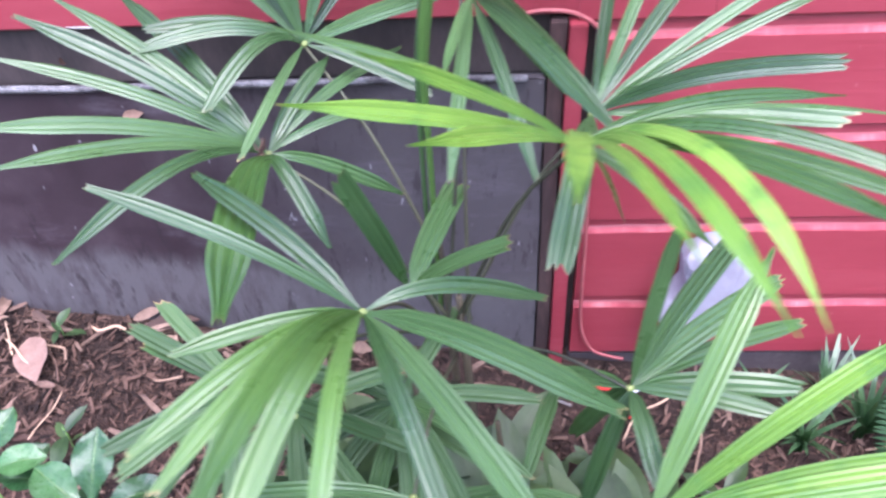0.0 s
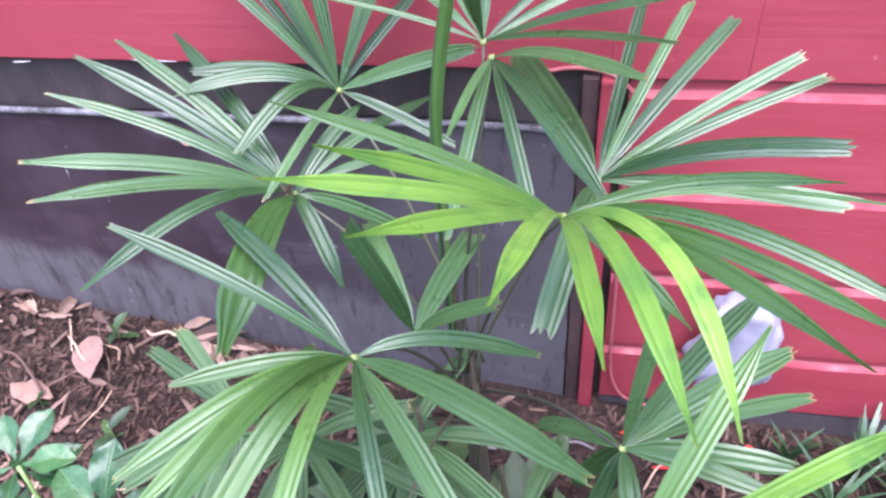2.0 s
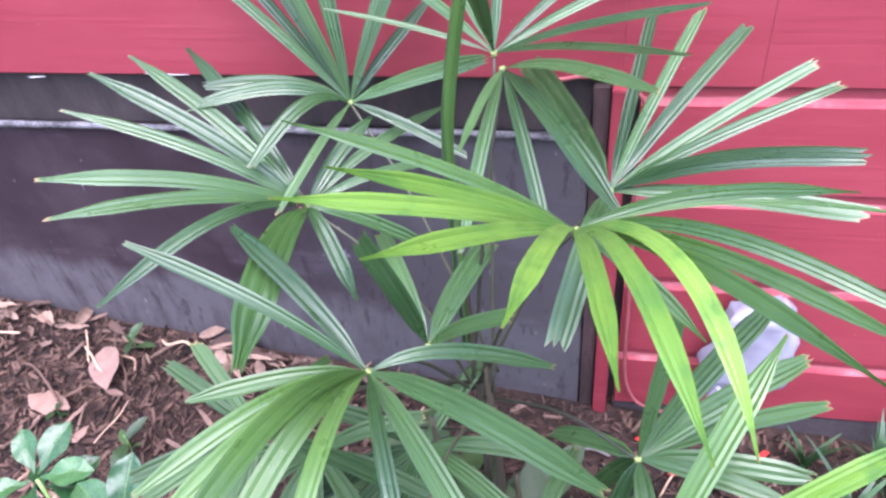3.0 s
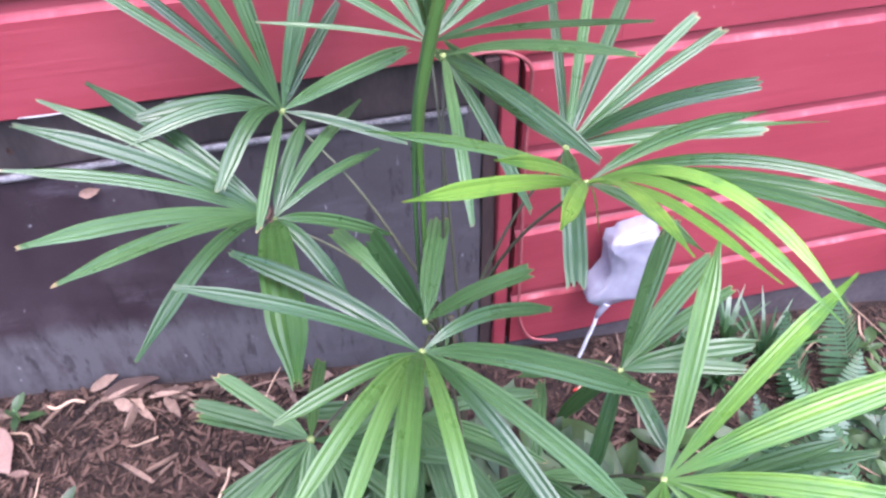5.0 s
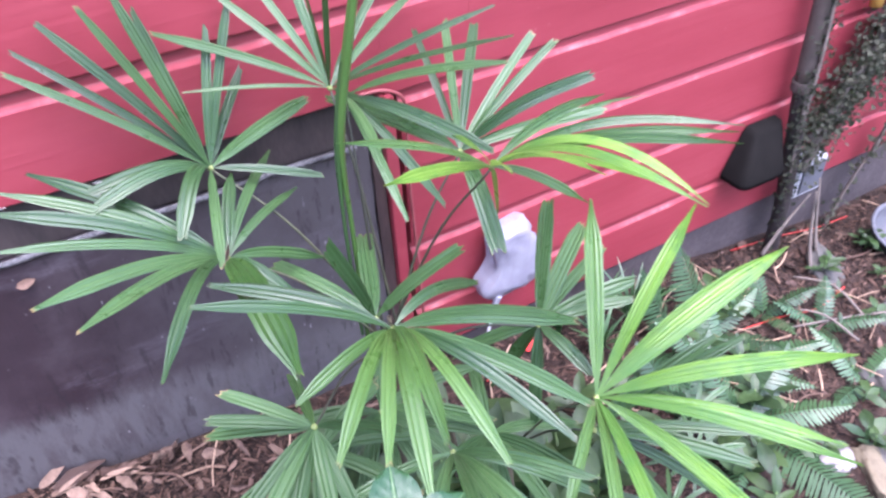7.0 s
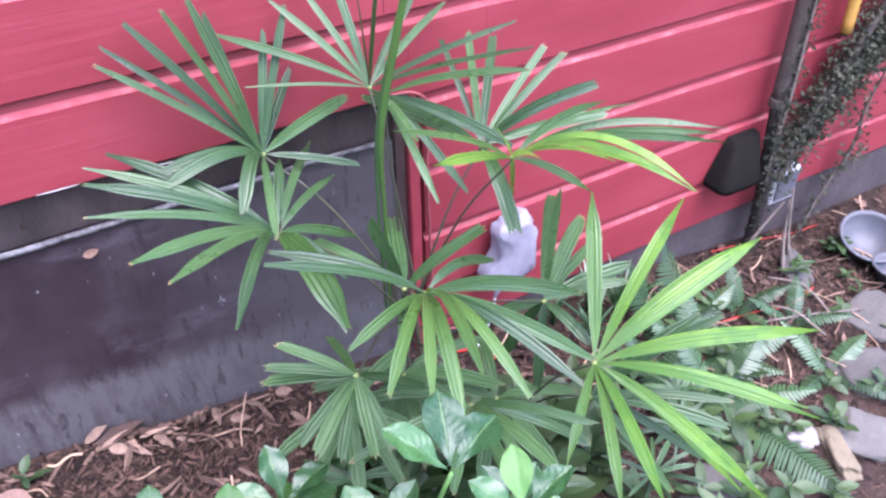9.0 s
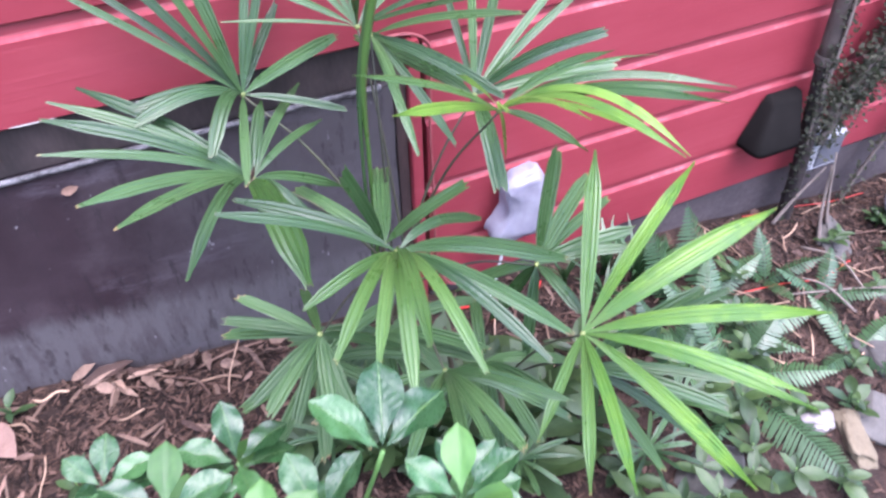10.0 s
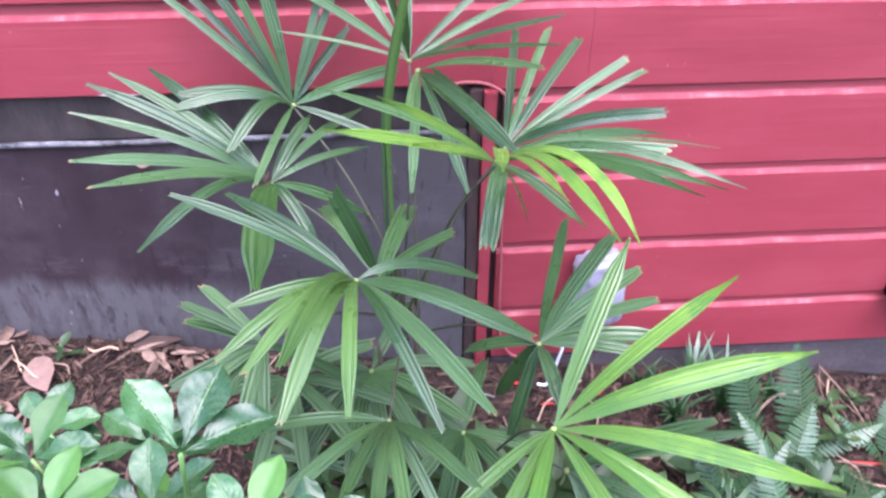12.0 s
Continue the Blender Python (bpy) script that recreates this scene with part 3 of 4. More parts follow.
fan_leaf((0.136, 0.799, 0.896), (0, -0.5, 0.9), [
    (-2, 14, 0.254, 0.08, 0.036), (-9, 3, 0.258, 0.03, 0.028), (18, 21, 0.260, 0.03, 0.022), (28, 22, 0.261, 0.03, 0.022),
    (53, 21, 0.270, 0.03, 0.022), (65, 26, 0.257, 0.03, 0.022), (79, 26, 0.246, 0.03, 0.022), (-104, -16, 0.200, 0.10, 0.036),
    (114, 4, 0.266, 0.03, 0.050)],
    kind="dark", tip=0.85, foot="MAIN")
fan_leaf((0.103, 0.655, 0.961), (0, -0.5, 0.9), [
    (-167, 32, 0.288, 0.05, 0.018), (-132, 40, 0.307, 0.03, 0.022), (-148, 28, 0.297, 0.03, 0.024), (-118, 33, 0.313, 0.03, 0.022),
    (-97, 30, 0.310, 0.08, 0.022), (-83, 24, 0.312, 0.08, 0.022), (-73, 15, 0.322, 0.14, 0.023), (-66, 11, 0.306, 0.16, 0.023),
    (-52, 18, 0.329, 0.08, 0.020), (-40, 14, 0.323, 0.08, 0.020), (-33, 11, 0.334, 0.12, 0.020), (19, -3, 0.286, 0.08, 0.022),
    (-28, -27, 0.156, 0.08, 0.020), (53, -56, 0.221, 0.08, 0.022), (13, -6, 0.368, 0.08, 0.008)],
    kind="bright", tip=0.1, foot="MAIN", greener=(0, 8, 9, 10, 11, 12, 13, 14), bows={6: -0.01, 7: -0.08})
fan_leaf((-0.101, 0.579, 0.821), (0, -0.5, 0.9), [
    (174, 31, 0.276, 0.07, 0.022), (142, 13, 0.251, 0.07, 0.030), (25, -20, 0.217, 0.14, 0.026), (-19, -10, 0.263, 0.08, 0.038),
    (-50, -11, 0.277, 0.07, 0.034), (-68, -3, 0.283, 0.11, 0.024), (-90, 8, 0.285, 0.15, 0.024), (-156, 8, 0.180, 0.07, 0.022),
    (-130, 10, 0.250, 0.12, 0.024), (-117, 14, 0.268, 0.13, 0.024), (-108, 0, 0.265, 0.16, 0.030), (-104, 22, 0.300, 0.15, 0.030)],
    kind="dark", tip=0.4, foot="MAIN", greener=(6, 7, 8, 9, 10, 11))
fan_leaf((0.184, 0.479, 0.598), (0, -0.5, 0.9), [
    (57, 34, 0.327, 0.06, 0.040), (24, 29, 0.363, 0.06, 0.034), (-1, 22, 0.391, 0.06, 0.024), (-28, 10, 0.395, 0.06, 0.022),
    (-40, -7, 0.381, 0.06, 0.030), (-58, 9, 0.372, 0.06, 0.024), (-64, -22, 0.370, 0.06, 0.034), (-54, -35, 0.370, 0.06, 0.030),
    (-110, 6, 0.320, 0.06, 0.030), (-121, 3, 0.310, 0.06, 0.026), (-139, 3, 0.240, 0.06, 0.024), (-1, 22, 0.391, 0.06, 0.024),
    (-1, 22, 0.391, 0.06, 0.024), (-28, 10, 0.395, 0.06, 0.022), (-28, 10, 0.395, 0.06, 0.022)],
    kind="bright", tip=0.15, foot="SIDE", greener=(0, 9, 10), bows={11: -0.036, 12: 0.036, 13: -0.024, 14: 0.024})
fan_leaf((-0.239, 0.557, 0.729), (0, -0.5, 0.9), [
    (156, 15, 0.139, 0.04, 0.026), (150, -5, 0.146, 0.04, 0.026), (-150, -3, 0.140, 0.04, 0.026), (-140, -8, 0.140, 0.04, 0.026),
    (-127, -21, 0.133, 0.04, 0.026), (-103, -23, 0.128, 0.04, 0.026), (-88, -26, 0.123, 0.04, 0.026), (12, -44, 0.190, 0.04, 0.026),
    (83, -24, 0.190, 0.04, 0.026), (140, 22, 0.130, 0.04, 0.026)],
    kind="shaded", tip=0.8, foot="MAIN")
fan_leaf((-0.063, 0.499, 0.612), (0, -0.5, 0.9), [
    (-36, -20, 0.220, 0.08, 0.026), (-63, -19, 0.162, 0.08, 0.026), (-57, 18, 0.220, 0.08, 0.026), (-84, 15, 0.220, 0.08, 0.026),
    (-95, 16, 0.220, 0.08, 0.026), (-107, 22, 0.220, 0.08, 0.026), (-129, 16, 0.220, 0.08, 0.026), (177, -5, 0.220, 0.08, 0.026)],
    kind="dark", tip=0.6, foot="MAIN")
fan_leaf((0.186, 0.639, 0.619), (0, -0.5, 0.9), [
    (37, 83, 0.243, 0.06, 0.024), (52, 11, 0.284, 0.06, 0.040), (37, 4, 0.266, 0.06, 0.040), (27, -5, 0.267, 0.06, 0.032),
    (-7, 9, 0.190, 0.06, 0.032), (-20, 9, 0.168, 0.06, 0.032), (136, -36, 0.186, 0.06, 0.032), (132, -67, 0.200, 0.06, 0.032),
    (-82, -7, 0.122, 0.06, 0.032), (-127, -62, 0.173, 0.06, 0.032)],
    kind="dark", tip=0.6, foot="MAIN")
fan_leaf((-0.073, 0.713, 0.712), (0, -0.5, 0.9), [
    (70, 13, 0.167, 0.05, 0.044), (-175, 71, 0.183, 0.05, 0.030), (119, 8, 0.200, 0.05, 0.030), (-32, 46, 0.200, 0.05, 0.030)],
    kind="dark", tip=0.95, foot="MAIN")
fan_leaf((0.227, 0.518, 0.440), (0, -0.5, 0.9), [
    (-16, 33, 0.299, 0.06, 0.030), (-12, 38, 0.263, 0.06, 0.030), (-36, 4, 0.270, 0.06, 0.030), (-43, -4, 0.270, 0.06, 0.030),
    (-43, -28, 0.270, 0.06, 0.030), (-59, -43, 0.270, 0.06, 0.030), (24, -21, 0.270, 0.06, 0.030)],
    kind="dark", tip=0.5, foot="SIDE")


fan_leaf((-0.095, 0.690, 0.520), (0, -0.5, 0.9), [
    (-150, -6, 0.170, 0.10, 0.036), (-128, -14, 0.180, 0.10, 0.036), (-104, -20, 0.180, 0.10, 0.036), (-82, -22, 0.185, 0.10, 0.036),
    (-58, -18, 0.190, 0.10, 0.036), (-30, -10, 0.190, 0.10, 0.036), (0, 2, 0.180, 0.10, 0.032), (165, 4, 0.170, 0.10, 0.032),
    (60, 20, 0.150, 0.08, 0.030)],
    kind="shaded", tip=0.6, foot="MAIN")
fan_leaf((0.060, 0.600, 0.450), (0, -0.5, 0.9), [
    (-160, 6, 0.180, 0.10, 0.034), (-132, -4, 0.180, 0.10, 0.036), (-108, -12, 0.190, 0.10, 0.036), (-80, -16, 0.180, 0.10, 0.036),
    (-52, -12, 0.170, 0.10, 0.034), (-20, -4, 0.160, 0.10, 0.034), (150, 16, 0.160, 0.08, 0.032), (70, 14, 0.150, 0.08, 0.030)],
    kind="shaded", tip=0.6, foot="SIDE")
fan_leaf((-0.225, 0.640, 0.560), (0, -0.5, 0.9), [
    (-170, -4, 0.150, 0.10, 0.030), (-140, -14, 0.160, 0.10, 0.032), (-110, -22, 0.160, 0.10, 0.032), (-80, -24, 0.160, 0.10, 0.032),
    (-45, -18, 0.170, 0.10, 0.032), (-12, -8, 0.170, 0.10, 0.032), (25, 6, 0.150, 0.10, 0.030)],
    kind="shaded", tip=0.7, foot="MAIN")


def cane(foot, top, radius):
    pts = curve_points([foot, foot.lerp(top, 0.5) + Vector((0.008, -0.006, 0)), top], 10)
    radii = [radius * (1.18 if i % 4 == 0 else 1.0) * (1 - 0.68 * (i / len(pts)) ** 2) for i in range(len(pts))]
    return mesh_of("cane", *tube(pts, radii, 9), CANE, smooth=True)


for x, y, top, radius in ((-0.045, 0.83, 0.72, 0.0075), (-0.02, 0.79, 0.62, 0.009), (-0.08, 0.70, 0.58, 0.008), (0.10, 0.62, 0.42, 0.008), (0.03, 0.70, 0.46, 0.008)):
    grow("cane", cane(Vector((x + 0.01, y - 0.02, ground_height(x, y) - 0.02)), Vector((x, y, top)), radius), palm, "brown fibre-wrapped cane")
for strand, thick, green in (
        ([(-0.048, 0.829, 0.55), (-0.048, 0.829, 0.80), (-0.046, 0.829, 0.966), (-0.02, 0.815, 1.12), (0.012, 0.80, 1.27)], 0.0040, "mid"),
        ([(-0.056, 0.833, 0.56), (-0.058, 0.834, 0.78), (-0.053, 0.832, 0.93), (-0.040, 0.826, 1.03), (-0.030, 0.820, 1.09)], 0.0032, "dark")):
    line = curve_points(strand, 8)
    reach = len(line) - 1
    grow("new_leaf_spear", mesh_of("new_leaf_spear", *tube(line, [thick + 0.9 * thick * smooth01(0.3, 0.6, i / reach) * (1 - 0.6 * smooth01(0.7, 1.0, i / reach)) for i in range(reach + 1)], 6),
         LEAF[green], [(0.17 * (k % 6), (k // 6) / 34) for k in range(6 * (reach + 1))]), palm, "unopened green leaf spear")
for turn, tall in ((20, 0.026), (70, 0.020), (140, 0.016)):
    h = Vector((-0.250, 0.825, 0.829))
    out = Vector((math.cos(radians(turn)), math.sin(radians(turn)), 0))
    grow("dry_sheath", mesh_of("dry_sheath", *tube([h - out * 0.004, h + out * 0.006 + Vector((0, 0, tall * 0.5)), h + out * 0.010 + Vector((0, 0, tall))], [0.0030, 0.0026, 0.0006], 5), STRAW), palm, "dry brown sheath fibre")


# ---- things on the wall ----
cable = tagged(part("wall_cable", pipe_mesh("wall_cable", [(0.06, 1.084, 0.868), (0.10, 1.078, 0.878), (0.145, 1.076, 0.872), (0.180, 1.082, 0.84), (0.187, 1.092, 0.78), (0.184, 1.092, 0.62),
    (0.189, 1.092, 0.42), (0.192, 1.092, 0.26), (0.200, 1.090, 0.19), (0.222, 1.088, 0.142), (0.255, 1.086, 0.125), (0.285, 1.084, 0.118)], 0.0034, CABLE)),
    "thin brown-red cable looped over the corner strip and down the boards", "cable")


def crumpled_bag(name, size, seed, mat):
    """A crumpled plastic bag round something square: upright, pinched near the top, flat at the back."""
    bm = bmesh.new()
    bmesh.ops.create_icosphere(bm, subdivisions=4, radius=1.0)
    off = Vector((seed, 2.0 * seed, 0))
    for v in bm.verts:
        c = v.co.copy()
        box = Vector([math.copysign(abs(a) ** 0.55, a) for a in c])
        pinch = 1 - 0.05 * math.exp(-((box.z - 0.05) / 0.22) ** 2) + 0.10 * math.exp(-((box.z + 0.62) / 0.3) ** 2)
        crease = 1.3 * abs(noise.noise(c * 1.9 + off)) + 0.7 * abs(noise.noise(c * 4.1 + off))
        k = pinch * (1.03 - 0.20 * crease)
        v.co = Vector((box.x * size[0] * k, min(box.y * size[1] * k, size[1] * 0.75), box.z * size[2] * (1.02 - 0.10 * crease)))
        v.co.x += 0.010 * math.sin(box.z * 2.0 + seed) - 0.034 * smooth01(0.0, -0.7, box.z) * max(0.0, -box.x) + 0.006 * noise.noise(c * 3.1 + off)
        v.co.z += 0.014 * box.x * smooth01(0.3, 1.0, box.z) + 0.010 * noise.noise(c * 2.0 - off)
    me = bpy.data.meshes.new(name)
    bm.to_mesh(me)
    bm.free()
    for f in me.polygons:
        f.use_smooth = True
    me.materials.append(mat)
    return me


bag = tagged(thing("plastic_bag", (0.401, 1.055, 0.371)), "crumpled milky plastic bag wrapped over a wall socket", "bag")
part("bag_film", crumpled_bag("bag_film", (0.061, 0.040, 0.104), 1.7, FILM), bag)
part("tied_neck", mesh_of("tied_neck", *tube(curve_points([(-0.045, -0.034, -0.078), (-0.058, -0.034, -0.105), (-0.060, -0.030, -0.122)], 6), [0.009 - 0.0004 * i for i in range(13)], 8), FILM, smooth=True), bag)
cord = tagged(part("white_cord", pipe_mesh("white_cord", [(0.341, 1.025, 0.252), (0.338, 1.026, 0.222), (0.330, 1.030, 0.17), (0.322, 1.035, 0.11), (0.308, 1.03, 0.086), (0.285, 1.02, 0.100)], 0.0038, WHITE)),
              "white cord hanging from the plastic bag to the soil", "cord")


def ribbon(name, knots, wide, mat):
    """A flat strip of tape along a line."""
    pts = curve_points(knots, 6)
    verts, faces = [], []
    for i, p in enumerate(pts):
        t = (pts[min(i + 1, len(pts) - 1)] - pts[max(i - 1, 0)]).normalized()
        side = t.cross(Vector((0, 0.3, 1))).normalized() * wide * 0.5
        lift = Vector((0, 0, 0.0008))
        verts += [p - side, p + side, p + side + lift, p - side + lift]
    for i in range(len(pts) - 1):
        for k in range(4):
            a, b = 4 * i + k, 4 * i + (k + 1) % 4
            faces.append((a, b, b + 4, a + 4))
    faces += [(3, 2, 1, 0), tuple(range(len(verts) - 4, len(verts)))]
    return mesh_of(name, verts, faces, mat)


def on_soil(x, y, up=0.008):
    return (x, y, ground_height(x, y) + up)


for knots, wide, label in (
        ([on_soil(0.225, 1.035), on_soil(0.24, 1.025, 0.016), on_soil(0.262, 1.028, 0.01)], 0.012, "short bit of red plastic tape on the soil"),
        ([on_soil(0.285, 0.965), on_soil(0.30, 0.96, 0.018), on_soil(0.318, 0.968, 0.008)], 0.010, "short bit of red plastic tape on the soil"),
        ([on_soil(0.43, 1.0), on_soil(0.455, 1.02, 0.02), on_soil(0.475, 1.045, 0.012)], 0.012, "curled red plastic tape on the soil"),
        ([on_soil(1.22, 1.07, 0.022), on_soil(1.40, 1.06, 0.02), on_soil(1.58, 1.05, 0.022), on_soil(1.72, 1.04, 0.03)], 0.0045, "long red plastic string lying along the plinth"),
        ([on_soil(0.98, 0.80, 0.014), on_soil(1.10, 0.78, 0.02), on_soil(1.25, 0.77, 0.014), on_soil(1.40, 0.80, 0.02)], 0.005, "thin red plastic string on the mulch")):
    tagged(part("red_tape", ribbon("red_tape", knots, wide, REDTAPE)), label, "tape", "red tape on the soil")
for x, y, length, turn in ((-0.056, 0.934, 0.045, 12), (0.142, 0.98, 0.032, -4), (-0.35, 1.06, 0.08, 8)):
    m = pose(*on_soil(x, y, 0.012), 0, 4, turn)
    tagged(part("pale_stick", pipe_mesh("pale_stick", [m @ Vector((-length, 0, 0)), m @ Vector((0, 0.006, 0.004)), m @ Vector((length, 0, 0))], 0.0024, PALE if x > -0.3 else STRAW)),
           "pale bleached stick lying on the soil", "stick", "sticks")


# ---- scraps caught on the skirting ----
for place, size, turn, mat, label in (
        ((-0.625, 1.108, 0.80), (0.026, 0.012), 80, STRAW, "pale flake stuck in the gap above the skirting"),
        ((-0.55, 1.092, 0.715), (0.032, 0.016), 10, STRAW, "dry brown leaf caught under the grey rod"),
        ((-0.585, 1.094, 0.866), (0.075, 0.0018), -4, PALE, "thin white strip of peeled paint under the boards"),
        ((-0.80, 1.098, 0.855), (0.030, 0.0016), 4, PALE, "scrap of white peeled paint under the boards"),
        ((-0.38, 1.096, 0.858), (0.045, 0.002), -8, PALE, "thin scrap of white peeled paint under the boards")):
    me = thick_leaf("wall_scrap", mat, 0.0008, length=size[0], wide=size[1], curl=0.1, fold=0.2, wave=0.1, nx=6, ny=4)
    tagged(part("wall_scrap", me, m=pose(*place, 70, 0, turn)), label, "scrap", "scraps on the skirting")


# ---- fallen leaves and twigs ----
rl = random.Random(21)


def fallen_leaf(x, y, length, wide, turn, curl, tilt=0, up=0.012, mat=STRAW, fold=None):
    me = thick_leaf("fallen_leaf", mat, 0.0008, length=length, wide=wide, curl=curl, fold=rl.uniform(-0.3, 0.9) if fold is None else fold, wave=0.14 if fold is None else 0.03, nx=10, ny=4)
    ob = part("fallen_leaf", me, m=pose(x, y, ground_height(x, y) + up, tilt, -6, turn))
    return tagged(ob, "dry pinkish-brown fallen leaf lying on mulch", "leaf", "fallen leaves")


fallen_leaf(-0.850, 1.010, 0.120, 0.064, -62, 0.08, 10, 0.02, PINKLEAF, 0.12)
fallen_leaf(-0.93, 0.865, 0.10, 0.05, -10, 0.1)
fallen_leaf(-0.66, 1.075, 0.11, 0.03, 8, 0.1, 20)
fallen_leaf(-0.60, 1.07, 0.09, 0.032, -8, 0.12, -20)
for _ in range(44):
    x, y = rl.uniform(-1.35, -0.25), rl.uniform(0.62, 1.08)
    fallen_leaf(x, y, rl.uniform(0.030, 0.075), rl.uniform(0.006, 0.016), rl.uniform(0, 360), rl.uniform(-0.3, 0.5), rl.gauss(0, 35), rl.uniform(0.008, 0.02))
for _ in range(42):
    x = rl.uniform(-1.25, -0.22)
    fallen_leaf(x, rl.uniform(1.03, 1.085), rl.uniform(0.03, 0.075), rl.uniform(0.010, 0.024), rl.gauss(0, 35), rl.uniform(0, 0.35), rl.gauss(0, 30), rl.uniform(0.01, 0.03), TANLEAF)
for _ in range(40):
    x, y = rl.uniform(-0.25, 2.0), rl.uniform(0.45, 1.08)
    fallen_leaf(x, y, rl.uniform(0.03, 0.07), rl.uniform(0.009, 0.026), rl.uniform(0, 360), rl.uniform(-0.1, 0.3), rl.gauss(0, 25), rl.uniform(0.008, 0.02))


def twig(x, y, length, turn, radius):
    m = pose(x, y, ground_height(x, y) + 0.012, 0, rl.gauss(0, 5), turn)
    knots = [m @ Vector((length * (s - 0.5), rl.gauss(0, 0.05) * length, abs(rl.gauss(0, 0.03)) * length)) for s in (0, 0.3, 0.65, 1)]
    return tagged(part("twig", pipe_mesh("twig", knots, radius, TWIG, 6, 4)), "thin dry brown twig lying on mulch", "twig", "twigs on the soil")


for _ in range(34):
    twig(rl.uniform(-1.35, -0.2), rl.uniform(0.65, 1.07), rl.uniform(0.06, 0.2), rl.uniform(0, 360), rl.uniform(0.0012, 0.003))
for _ in range(80):
    twig(rl.uniform(0.2, 2.0), rl.uniform(0.5, 1.07), rl.uniform(0.06, 0.26), rl.uniform(0, 360), rl.uniform(0.0012, 0.003))


# ---- ferns ----
def frond_mesh(length, wide, bend, pairs, seed):
    """A sword fern frond along +x, arched, with a row of narrow leaflets on each side."""
    r = random.Random(seed)
    verts, faces, uvs = [], [], []

    def spine(s):
        return Vector((length * s * (1 - 0.10 * bend * s), 0.02 * length * math.sin(s * 3 + seed), -bend * length * 0.45 * s * s))

    v, f = tube([spine(i / 10) for i in range(11)], [0.0022 - 0.0015 * i / 10 for i in range(11)], 5)
    verts += v
    faces += f
    uvs += [(0.5, 0.1)] * len(v)
    for i in range(pairs):
        s = 0.10 + 0.88 * i / pairs
        size = wide * 0.5 * min(1.0, 0.35 + s * 3.2) * (1 - smooth01(0.55, 1.02, s) * 0.88)
        p, t = spine(s), (spine(s + 0.02) - spine(s - 0.02)).normalized()
        for flank in (-1, 1):
            way = (Vector((0, flank, 0)) + t * r.uniform(0.20, 0.34) + Vector((0, 0, r.uniform(-0.36, -0.16)))).normalized()
            w = length / pairs * 0.38
            base = len(verts)
            for q, k in ((0.0, 0.7), (0.35, 1.0), (0.75, 0.8), (1.0, 0.1)):
                c = p + way * (size * q) + Vector((0, 0, -0.10 * size * q * q))
                verts += [c - t * w * k, c + t * w * k + Vector((0, 0, 0.15 * w))]
                uvs += [(0, q), (1, q)]
            for j in range(3):
                a = base + 2 * j
                faces.append((a, a + 1, a + 3, a + 2) if flank > 0 else (a, a + 2, a + 3, a + 1))
    return mesh_of("frond", verts, faces, FERN, uvs)


def fern(x, y, fronds, seed, label):
    """Fronds as (heading, rise, length, width, bend)."""
    ob = tagged(thing("sword_fern", on_soil(x, y, 0.0)), label, "fern", "ferns beside the plinth")
    for k, (heading, rise, length, wide, bend) in enumerate(fronds):
        part("frond", frond_mesh(length, wide, bend, max(14, int(length / 0.0115)), seed + k), ob, m=pose(0, 0, 0.0, 0, -rise, heading))
    return ob


fern(0.764, 0.822, [(108, 62, 0.26, 0.110, 0.10), (200, 40, 0.20, 0.07, 0.7), (330, 35, 0.18, 0.07, 0.7)], 3, "dark green sword fern with an upright frond")
fern(0.897, 0.827, [(100, 60, 0.28, 0.128, 0.10), (10, 40, 0.20, 0.08, 0.7), (300, 32, 0.22, 0.08, 0.7)], 13, "dark green sword fern with a tall upright frond")
fern(1.08, 0.82, [(70, 60, 0.16, 0.06, 0.6), (340, 42, 0.18, 0.06, 0.6), (250, 45, 0.17, 0.06, 0.7), (150, 50, 0.16, 0.06, 0.6)], 23, "small dark green fern on the mulch")
fern(0.735, 0.570, [(-80, 13, 0.39, 0.145, 0.38), (-30, 35, 0.26, 0.09, 0.7), (20, 40, 0.26, 0.09, 0.7), (-140, 30, 0.24, 0.08, 0.7), (95, 55, 0.25, 0.08, 0.6)], 33, "dark green fern with low spreading fronds")
fern(0.800, 0.715, [(-17, 18, 0.31, 0.105, 0.35), (-50, 30, 0.24, 0.09, 0.7), (60, 45, 0.24, 0.08, 0.6), (180, 40, 0.24, 0.08, 0.7), (120, 50, 0.22, 0.08, 0.6)], 43, "dark green fern with spreading fronds")
fern(0.62, 0.66, [(-60, 42, 0.24, 0.08, 0.6), (30, 50, 0.24, 0.08, 0.6), (-130, 40, 0.20, 0.07, 0.7), (100, 60, 0.22, 0.07, 0.5)], 53, "dark green fern in the shade of the palm")


